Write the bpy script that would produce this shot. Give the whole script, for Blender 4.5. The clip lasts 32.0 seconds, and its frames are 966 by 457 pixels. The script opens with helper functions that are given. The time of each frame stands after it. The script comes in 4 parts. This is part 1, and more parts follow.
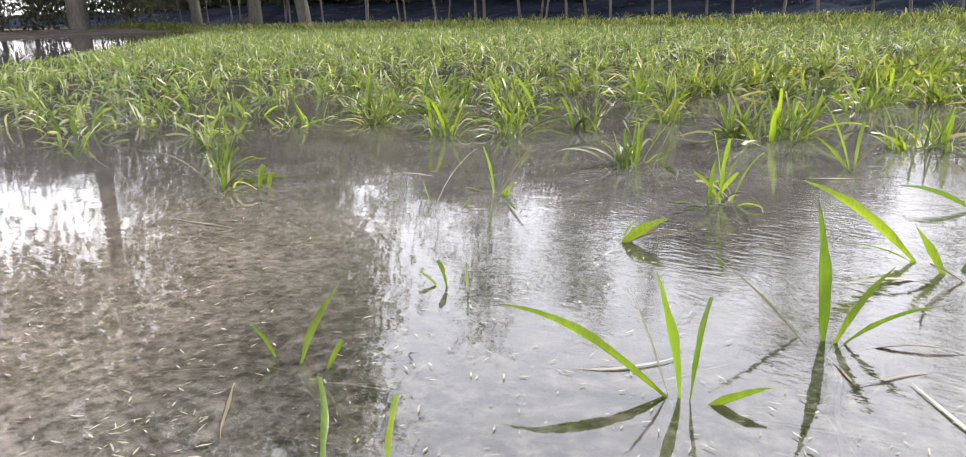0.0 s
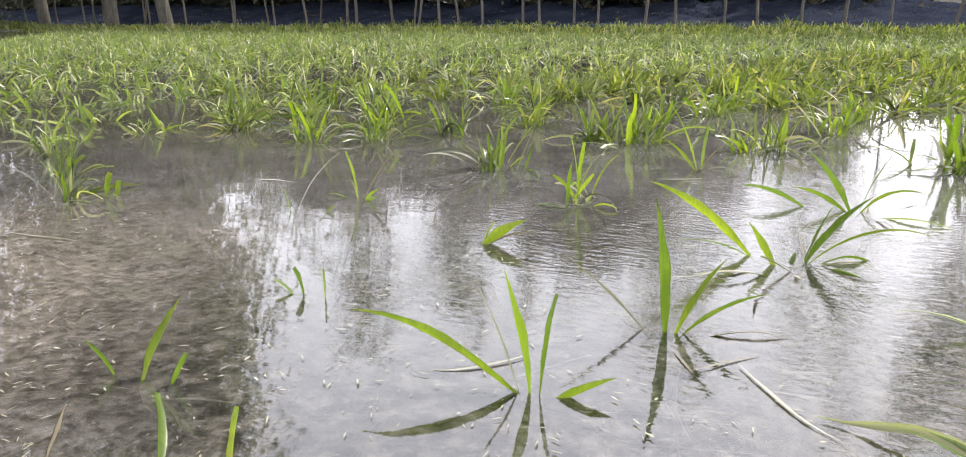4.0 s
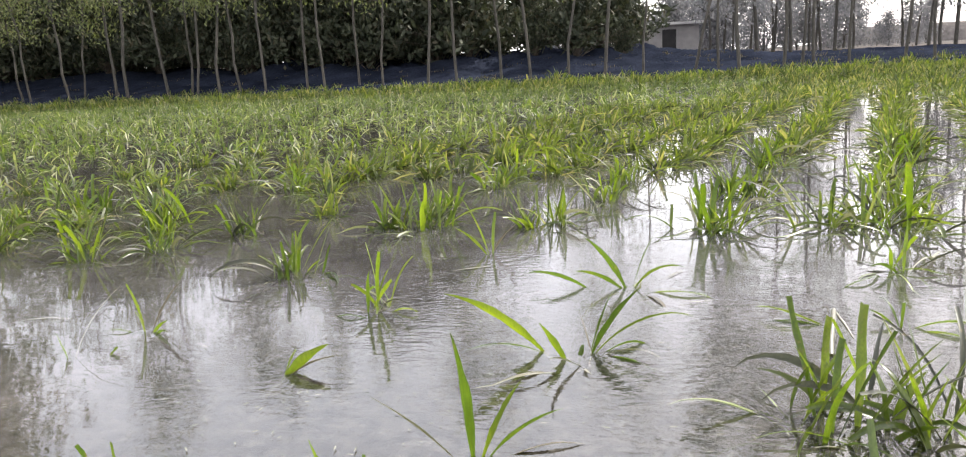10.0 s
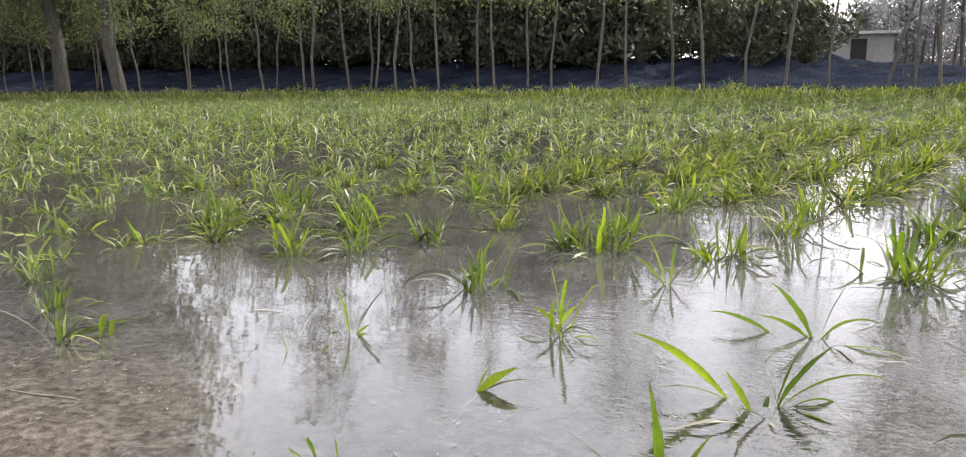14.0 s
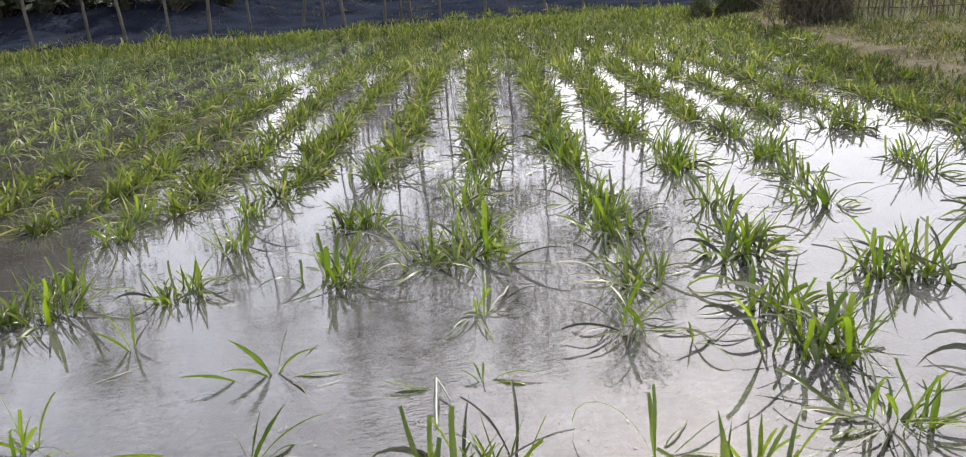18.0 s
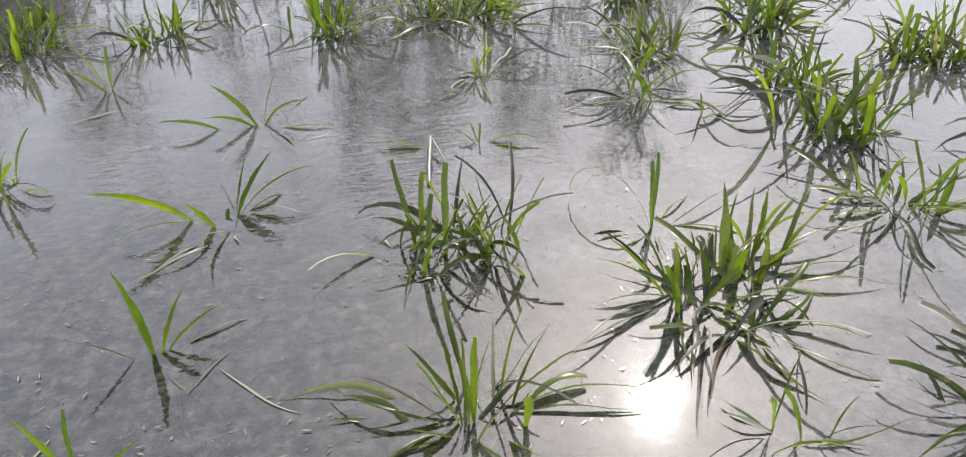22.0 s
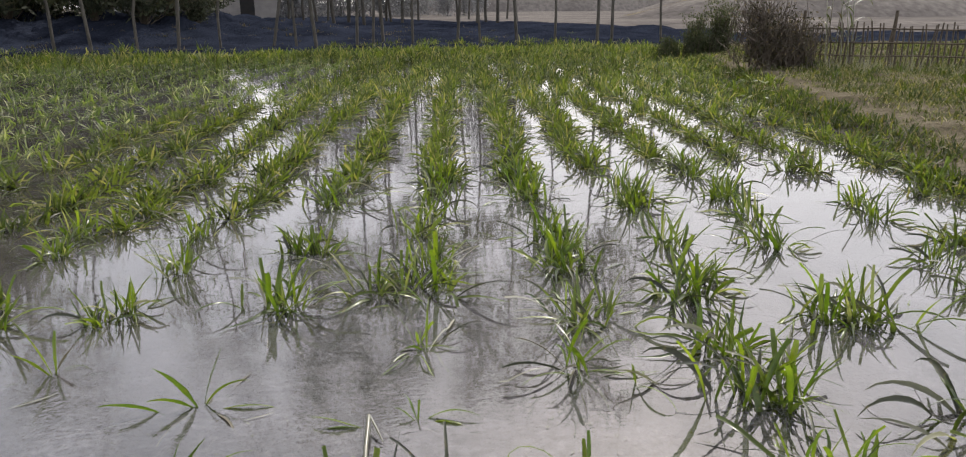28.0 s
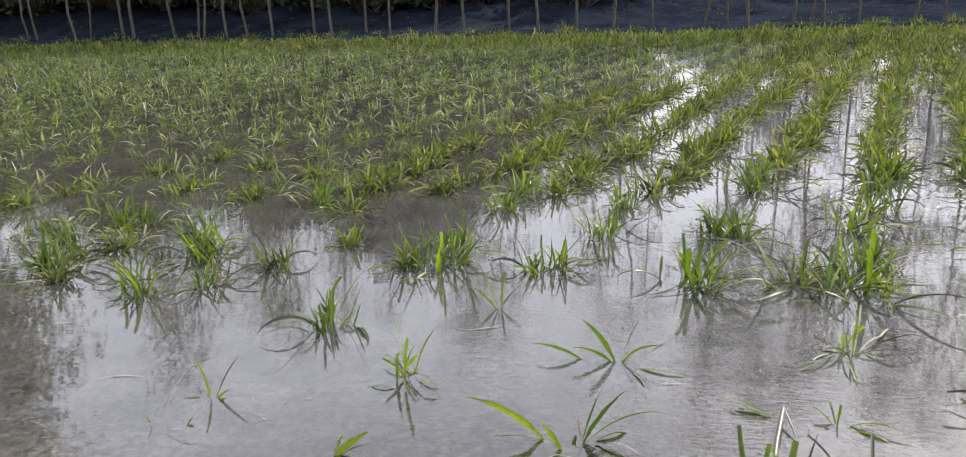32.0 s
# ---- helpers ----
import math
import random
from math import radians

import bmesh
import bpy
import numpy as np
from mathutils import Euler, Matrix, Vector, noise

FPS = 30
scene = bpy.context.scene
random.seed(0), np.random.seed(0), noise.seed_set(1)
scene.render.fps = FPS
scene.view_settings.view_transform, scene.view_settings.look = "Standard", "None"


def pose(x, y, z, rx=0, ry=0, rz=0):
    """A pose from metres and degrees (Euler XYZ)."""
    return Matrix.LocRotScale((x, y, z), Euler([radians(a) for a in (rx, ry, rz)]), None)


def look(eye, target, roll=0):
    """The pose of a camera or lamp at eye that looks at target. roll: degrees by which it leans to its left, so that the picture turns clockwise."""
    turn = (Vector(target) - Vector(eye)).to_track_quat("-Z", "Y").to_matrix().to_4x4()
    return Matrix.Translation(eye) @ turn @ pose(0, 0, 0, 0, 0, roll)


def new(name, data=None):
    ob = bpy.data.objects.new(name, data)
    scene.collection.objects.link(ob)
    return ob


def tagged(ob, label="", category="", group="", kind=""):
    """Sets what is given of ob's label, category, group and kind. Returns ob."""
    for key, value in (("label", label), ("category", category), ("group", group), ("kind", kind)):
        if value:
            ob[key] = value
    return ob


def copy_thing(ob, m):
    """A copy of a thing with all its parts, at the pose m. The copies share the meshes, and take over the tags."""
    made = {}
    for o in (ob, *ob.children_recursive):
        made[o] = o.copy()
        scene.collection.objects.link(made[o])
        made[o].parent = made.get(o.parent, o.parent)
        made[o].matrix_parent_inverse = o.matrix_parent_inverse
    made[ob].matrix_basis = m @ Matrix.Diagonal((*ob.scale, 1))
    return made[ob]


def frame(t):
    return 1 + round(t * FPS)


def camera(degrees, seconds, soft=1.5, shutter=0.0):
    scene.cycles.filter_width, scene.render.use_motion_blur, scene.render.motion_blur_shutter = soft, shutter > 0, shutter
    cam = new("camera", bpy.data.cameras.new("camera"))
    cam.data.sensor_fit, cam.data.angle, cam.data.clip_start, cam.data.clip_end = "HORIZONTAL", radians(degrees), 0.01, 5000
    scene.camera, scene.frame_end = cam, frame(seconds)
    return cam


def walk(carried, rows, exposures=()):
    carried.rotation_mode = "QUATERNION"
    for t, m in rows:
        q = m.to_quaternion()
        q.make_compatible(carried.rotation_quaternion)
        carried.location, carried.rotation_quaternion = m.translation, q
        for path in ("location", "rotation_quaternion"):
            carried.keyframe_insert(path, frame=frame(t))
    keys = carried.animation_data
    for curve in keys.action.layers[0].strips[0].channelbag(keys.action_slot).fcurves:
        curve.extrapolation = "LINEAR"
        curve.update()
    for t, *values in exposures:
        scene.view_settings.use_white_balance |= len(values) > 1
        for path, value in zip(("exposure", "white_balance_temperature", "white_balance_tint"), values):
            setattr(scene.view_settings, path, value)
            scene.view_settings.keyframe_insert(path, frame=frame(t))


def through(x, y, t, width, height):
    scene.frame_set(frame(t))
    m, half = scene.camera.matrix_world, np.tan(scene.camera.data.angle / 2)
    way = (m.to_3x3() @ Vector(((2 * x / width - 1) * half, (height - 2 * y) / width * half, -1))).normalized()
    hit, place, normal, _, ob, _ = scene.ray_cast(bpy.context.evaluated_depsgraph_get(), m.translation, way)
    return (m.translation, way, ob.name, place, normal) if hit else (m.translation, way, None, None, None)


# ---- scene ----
cam = camera(64.7, 32.0, soft=1.1)
PATH = [
    (0, (0.82, 1.085, 0.463), (-0.345, 2.614, -0.089), -1.6),
    (0.5, (0.821, 1.091, 0.462), (-0.284, 2.658, -0.105), -1.3),
    (1, (0.821, 1.093, 0.459), (-0.215, 2.697, -0.134), -1.1),
    (1.5, (0.819, 1.098, 0.456), (-0.152, 2.726, -0.181), -0.8),
    (2, (0.825, 1.103, 0.454), (-0.099, 2.764, -0.168), 0.6),
    (2.5, (0.837, 1.107, 0.454), (-0.086, 2.783, -0.128), 0.1),
    (4.5, (0.854, 1.1, 0.465), (-0.024, 2.819, -0.058), -1.0),
    (5, (0.851, 1.098, 0.47), (0.052, 2.859, -0.042), -1.0),
    (5.5, (0.848, 1.095, 0.468), (0.08, 2.868, -0.05), -2.3),
    (6, (0.851, 1.096, 0.47), (0.021, 2.813, -0.133), -3.5),
    (6.5, (0.851, 1.099, 0.484), (0.065, 2.803, -0.209), -1.6),
    (7, (0.853, 1.096, 0.499), (0.084, 2.795, -0.223), -1.5),
    (7.5, (0.857, 1.095, 0.512), (0.1, 2.811, -0.181), -1.8),
    (8, (0.864, 1.109, 0.53), (0.165, 2.858, -0.142), -4.4),
    (8.5, (0.872, 1.113, 0.533), (0.277, 2.909, -0.115), -3.9),
    (9, (0.876, 1.119, 0.548), (0.401, 2.957, -0.08), -1.9),
    (9.5, (0.876, 1.12, 0.574), (0.434, 3.004, 0.068), -1.7),
    (10, (0.873, 1.112, 0.595), (0.439, 3.018, 0.171), -3.1),
    (10.5, (0.881, 1.11, 0.593), (0.467, 3.023, 0.182), -1.1),
    (11, (0.888, 1.114, 0.594), (0.54, 3.041, 0.191), -0.7),
    (11.5, (0.889, 1.123, 0.6), (0.549, 3.054, 0.206), -1.7),
    (12, (0.878, 1.136, 0.59), (0.542, 3.066, 0.189), -0.1),
    (12.5, (0.845, 1.115, 0.593), (0.368, 3.019, 0.21), 0.3),
    (13, (0.82, 1.081, 0.605), (0.122, 2.922, 0.252), 0.1),
    (13.5, (0.811, 1.06, 0.612), (-0.014, 2.849, 0.266), -0.5),
    (15.5, (0.819, 0.897, 1.08), (0.437, 2.744, 0.413), -2.6),
    (16, (0.845, 0.891, 1.092), (0.815, 2.791, 0.469), -1.3),
    (16.5, (0.86, 0.898, 1.097), (1.04, 2.785, 0.46), -1.6),
    (17, (0.877, 0.91, 1.097), (1.19, 2.787, 0.48), -2.2),
    (17.5, (0.902, 0.912, 1.095), (1.313, 2.77, 0.483), -3.6),
    (18, (0.915, 0.923, 1.094), (1.403, 2.759, 0.468), -3.3),
    (18.5, (0.923, 0.929, 1.095), (1.478, 2.751, 0.485), -3.4),
    (19, (0.921, 0.937, 1.093), (1.485, 2.765, 0.508), -3.0),
    (19.5, (0.908, 0.945, 1.076), (1.386, 2.779, 0.437), -2.9),
    (20, (0.923, 0.952, 1.067), (1.35, 2.762, 0.332), -2.6),
    (20.5, (0.92, 0.962, 1.048), (1.352, 2.732, 0.222), -2.3),
    (21, (0.923, 0.979, 1.03), (1.335, 2.697, 0.094), -2.0),
    (21.5, (0.922, 1.003, 1.0), (1.342, 2.648, -0.057), -0.5),
    (22, (0.929, 1.011, 0.995), (1.346, 2.6, -0.146), -0.2),
    (22.5, (0.944, 1.012, 0.998), (1.439, 2.582, -0.137), 0.3),
    (23, (0.966, 1.013, 0.999), (1.562, 2.56, -0.12), -0.1),
    (23.5, (0.993, 1.019, 0.996), (1.708, 2.52, -0.116), 0.1),
    (24, (1.01, 1.027, 0.999), (1.797, 2.494, -0.109), -0.5),
    (24.5, (1.025, 1.036, 1.002), (1.864, 2.499, -0.074), -0.2),
    (26.5, (1.015, 0.998, 1.065), (1.745, 2.677, 0.26), -0.0),
    (27, (1.008, 0.982, 1.076), (1.684, 2.736, 0.394), 0.8),
    (27.5, (0.998, 0.972, 1.088), (1.633, 2.774, 0.499), 0.9),
    (28, (0.997, 0.958, 1.094), (1.575, 2.788, 0.533), -0.3),
    (28.5, (0.984, 0.954, 1.095), (1.501, 2.805, 0.542), -0.6),
    (29, (0.968, 0.946, 1.101), (1.323, 2.841, 0.57), -1.0),
    (29.5, (0.951, 0.934, 1.105), (1.118, 2.851, 0.56), -1.4),
    (30, (0.94, 0.94, 1.096), (0.964, 2.857, 0.525), -1.4),
    (30.5, (0.925, 0.935, 1.098), (0.827, 2.855, 0.545), -1.1),
    (31, (0.912, 0.92, 1.098), (0.667, 2.827, 0.55), -1.2),
    (31.5, (0.907, 0.911, 1.098), (0.56, 2.799, 0.536), -1.3),
    (32, (0.906, 0.907, 1.098), (0.469, 2.767, 0.508), -1.9),
]
walk(cam, [(t, look(eye, target, roll)) for t, eye, target, roll in PATH],
     [(t_, e_, k_, 10) for t_, e_, k_ in ((0.0, 1.21, 6550), (6.0, 1.05, 6550), (9.0, 0.88, 6550), (11.0, 0.92, 6550), (13.5, 0.93, 6550), (16.0, 0.86, 6500), (18.0, 0.5, 6350), (19.0, 0.1, 6350),
                                         (20.0, 0.02, 6300), (22.0, 0.34, 6250), (23.0, 0.26, 6350), (24.5, -0.2, 6650), (28.0, 0.05, 6500), (30.0, 0.18, 6450), (32.0, 0.44, 6350))])

# ---- light ----
SUN_AZ, SUN_EL = radians(32.8), radians(46.2)
sun_way = Vector((math.sin(SUN_AZ) * math.cos(SUN_EL), math.cos(SUN_AZ) * math.cos(SUN_EL), math.sin(SUN_EL)))
world = bpy.data.worlds.new("sky")
scene.world = world
world.use_nodes = True
wn, wl = world.node_tree.nodes, world.node_tree.links
sky = wn.new("ShaderNodeTexSky")
sky.sky_type, sky.sun_disc = "NISHITA", False
sky.sun_elevation, sky.sun_rotation = SUN_EL, SUN_AZ
sky.air_density, sky.dust_density, sky.ozone_density = 1.0, 3.4, 1.5
haze = wn.new("ShaderNodeMixRGB")
haze.inputs[0].default_value = 0.46
coord = wn.new("ShaderNodeTexCoord")
split = wn.new("ShaderNodeSeparateXYZ")
wl.new(coord.outputs["Generated"], split.inputs[0])
lift = wn.new("ShaderNodeValToRGB")
for e_, (at_, v_) in zip((lift.color_ramp.elements[0], lift.color_ramp.elements.new(0.35), lift.color_ramp.elements[-1]), ((0.0, 1.0), (0.35, 0.86), (0.9, 0.34))):
    e_.position, e_.color = at_, (v_, v_, v_, 1)
wl.new(split.outputs[2], lift.inputs[0])
veil = wn.new("ShaderNodeMixRGB")
veil.blend_type = "MULTIPLY"
veil.inputs[0].default_value, veil.inputs[2].default_value = 1.0, (21.0, 20.4, 20.9, 1)
wl.new(lift.outputs[0], veil.inputs[1])
wl.new(veil.outputs[0], haze.inputs[2])
wl.new(sky.outputs[0], haze.inputs[1])
wl.new(haze.outputs[0], wn["Background"].inputs[0])
wn["Background"].inputs[1].default_value = 0.15
sun = new("sun", bpy.data.lights.new("sun", "SUN"))
sun.data.energy, sun.data.angle, sun.data.color = 3.6, radians(0.6), (1.0, 0.95, 0.86)
sun.matrix_world = look(sun_way * 50, (0, 0, 0))


# ---- materials ----
def material(name):
    m = bpy.data.materials.new(name)
    m.use_nodes = True
    return m, m.node_tree.nodes, m.node_tree.links, m.node_tree.nodes["Principled BSDF"]


def noise_tex(n, l, scale, detail=4.0, rough=0.55, coords=None, stretch=None):
    tex = n.new("ShaderNodeTexNoise")
    tex.inputs["Scale"].default_value, tex.inputs["Detail"].default_value, tex.inputs["Roughness"].default_value = scale, detail, rough
    at = n.new("ShaderNodeNewGeometry").outputs["Position"] if coords is None else coords
    if stretch:
        mp = n.new("ShaderNodeMapping")
        mp.inputs["Scale"].default_value = stretch
        l.new(at, mp.inputs[0])
        at = mp.outputs[0]
    l.new(at, tex.inputs["Vector"])
    return tex.outputs["Fac"]


def ramp(n, l, fac, stops):
    r = n.new("ShaderNodeValToRGB")
    while len(r.color_ramp.elements) < len(stops):
        r.color_ramp.elements.new(0.5)
    for e, (at, col) in zip(r.color_ramp.elements, stops):
        e.position, e.color = at, (*col, 1)
    l.new(fac, r.inputs[0])
    return r.outputs[0]


def mixed(n, l, a, b, fac, how="MIX"):
    m = n.new("ShaderNodeMixRGB")
    m.blend_type = how
    for slot, v in zip((1, 2, 0), (a, b, fac)):
        if isinstance(v, (int, float)):
            m.inputs[slot].default_value = v
        elif isinstance(v, tuple):
            m.inputs[slot].default_value = (*v, 1)
        else:
            l.new(v, m.inputs[slot])
    return m.outputs[0]


def bumped(n, l, height, strength, distance, bsdf):
    b = n.new("ShaderNodeBump")
    b.inputs["Strength"].default_value, b.inputs["Distance"].default_value = strength, distance
    l.new(height, b.inputs["Height"])
    l.new(b.outputs[0], bsdf.inputs["Normal"])


def leaf_material(name, dark, light, dry, dry_share, through=0.45, per_island=False, gloss=0.63, glow=(1.45, 1.62, 0.42)):
    m, n, l, b = material(name)
    if per_island:
        rnd = n.new("ShaderNodeNewGeometry").outputs["Random Per Island"]
    else:
        rnd = n.new("ShaderNodeObjectInfo").outputs["Random"]
    green = mixed(n, l, dark, light, rnd)
    patch = noise_tex(n, l, 6.0, 3.0)
    green = mixed(n, l, green, tuple(0.62 * c for c in dark), ramp(n, l, patch, [(0.4, (0, 0, 0)), (0.7, (0.8, 0.8, 0.8))]))
    grain = noise_tex(n, l, 160.0, 2.0)
    green = mixed(n, l, green, (0.55, 0.55, 0.5), ramp(n, l, grain, [(0.35, (0.0, 0.0, 0.0)), (0.8, (0.35, 0.35, 0.35))]), "MULTIPLY")
    vein = noise_tex(n, l, 330.0, 2.0, stretch=(1.0, 1.0, 0.05))
    green = mixed(n, l, green, ramp(n, l, vein, [(0.35, (0.82, 0.84, 0.82)), (0.65, (1.1, 1.08, 1.1))]), 1.0, "MULTIPLY")
    blight = noise_tex(n, l, 34.0, 4.0, 0.7)
    green = mixed(n, l, green, (0.17, 0.14, 0.06), ramp(n, l, blight, [(0.60, (0, 0, 0)), (0.70, (0.75, 0.75, 0.75))]))
    shift = n.new("ShaderNodeMath")
    shift.operation = "FRACT"
    mul = n.new("ShaderNodeMath")
    mul.operation = "MULTIPLY"
    mul.inputs[1].default_value = 7.31
    l.new(rnd, mul.inputs[0])
    l.new(mul.outputs[0], shift.inputs[0])
    s = dry_share
    isdry = ramp(n, l, shift.outputs[0], [(max(0.0, s - 0.03), (1, 1, 1)), (s + 0.03, (0, 0, 0))])
    col = mixed(n, l, green, dry, isdry)
    l.new(col, b.inputs["Base Color"])
    b.inputs["Roughness"].default_value = 0.85 - 0.9 * gloss
    b.inputs["Specular IOR Level"].default_value = gloss
    tr = n.new("ShaderNodeBsdfTranslucent")
    warm = mixed(n, l, col, glow, 1.0, "MULTIPLY")
    l.new(warm, tr.inputs[0])
    mx = n.new("ShaderNodeMixShader")
    mx.inputs[0].default_value = through
    l.new(b.outputs[0], mx.inputs[1])
    l.new(tr.outputs[0], mx.inputs[2])
    l.new(mx.outputs[0], n["Material Output"].inputs[0])
    return m


LEAF = leaf_material("crop_leaf", (0.038, 0.060, 0.018), (0.178, 0.218, 0.044), (0.27, 0.26, 0.18), 0.05)
# Withered leaves, coloured darker still for the shadow under the clumps.
DARKLEAF = leaf_material("withered_shaded_leaf", (0.026, 0.03, 0.019), (0.09, 0.092, 0.056), (0.24, 0.23, 0.18), 0.13, 0.15, gloss=0.42)
LEAF_FRESH = leaf_material("fresh_leaf", (0.072, 0.116, 0.018), (0.18, 0.222, 0.03), (0.14, 0.2, 0.03), 0.0, 0.56)
LEAF_MANY = leaf_material("crop_leaf_many", (0.036, 0.056, 0.020), (0.182, 0.216, 0.052), (0.24, 0.215, 0.12), 0.15, per_island=True, gloss=0.4)
LEAF_THIN = leaf_material("pale_crop_leaf_many", (0.066, 0.104, 0.034), (0.205, 0.245, 0.075), (0.30, 0.30, 0.22), 0.10, per_island=True, gloss=0.4)
PALE_MANY = leaf_material("withering_leaf_many", (0.11, 0.12, 0.07), (0.36, 0.37, 0.28), (0.12, 0.11, 0.07), 0.25, 0.25, per_island=True, gloss=0.4)
STRAW = leaf_material("dead_leaf", (0.19, 0.18, 0.13), (0.33, 0.315, 0.25), (0.12, 0.10, 0.065), 0.3, 0.15)
WEED = leaf_material("weed_leaf", (0.036, 0.052, 0.02), (0.105, 0.125, 0.045), (0.16, 0.13, 0.08), 0.12, per_island=True, gloss=0.2)
DRYGRASS = leaf_material("dry_grass", (0.055, 0.068, 0.026), (0.18, 0.185, 0.068), (0.26, 0.22, 0.155), 0.18, 0.25, per_island=True, gloss=0.1)
TREELEAF = leaf_material("tree_leaf", (0.09, 0.11, 0.05), (0.23, 0.25, 0.13), (0.20, 0.18, 0.12), 0.08, 0.35, per_island=True, gloss=0.25, glow=(1.35, 1.45, 0.7))
# Leaves bleached grey: the haze of distance is put into their colour.
HAZELEAF = leaf_material("haze_tinted_leaf", (0.16, 0.16, 0.165), (0.31, 0.31, 0.32), (0.28, 0.27, 0.27), 0.08, 0.45, per_island=True, gloss=0.1, glow=(1.2, 1.2, 1.2))
# Darker copy of the tree leaf, with the unlit wood interior in its colour.
SHADELEAF = leaf_material("shade_darkened_leaf", (0.036, 0.044, 0.03), (0.10, 0.11, 0.07), (0.10, 0.09, 0.06), 0.08, 0.12, per_island=True, gloss=0.2, glow=(1.3, 1.35, 0.8))
FEATHER = leaf_material("feathery_leaf", (0.05, 0.06, 0.035), (0.10, 0.11, 0.07), (0.13, 0.12, 0.08), 0.1, 0.25, per_island=True, gloss=0.1)
SCRUB = leaf_material("scrub_twig", (0.045, 0.045, 0.03), (0.10, 0.085, 0.055), (0.15, 0.115, 0.07), 0.3, 0.1, per_island=True, gloss=0.1)


def earth(name, dark, light, scale, bump, rough=0.95, shine=0.0):
    m, n, l, b = material(name)
    big = noise_tex(n, l, scale, 6.0, 0.6)
    col = ramp(n, l, big, [(0.3, dark), (0.68, light)])
    fine = noise_tex(n, l, scale * 17, 4.0)
    col = mixed(n, l, col, (0.4, 0.4, 0.4), ramp(n, l, fine, [(0.3, (0.7, 0.7, 0.7)), (0.7, (0, 0, 0))]), "MULTIPLY")
    l.new(col, b.inputs["Base Color"])
    b.inputs["Roughness"].default_value = rough
    b.inputs["Specular IOR Level"].default_value = shine
    bumped(n, l, fine, 0.8, bump, b)
    return m


MUD = earth("wet_mud", (0.045, 0.038, 0.03), (0.16, 0.14, 0.12), 3.2, 0.03, 0.8, 0.3)
BANK = earth("bank_soil", (0.085, 0.073, 0.05), (0.215, 0.185, 0.135), 1.3, 0.05)
# Dark soil made blue-black: the deep shade below the trees is in the colour.
SHADED_TILLED = earth("shaded_tilled_soil", (0.012, 0.015, 0.024), (0.034, 0.040, 0.060), 0.9, 0.08)
SAND = earth("pale_field", (0.11, 0.10, 0.095), (0.21, 0.19, 0.175), 0.12, 0.05)


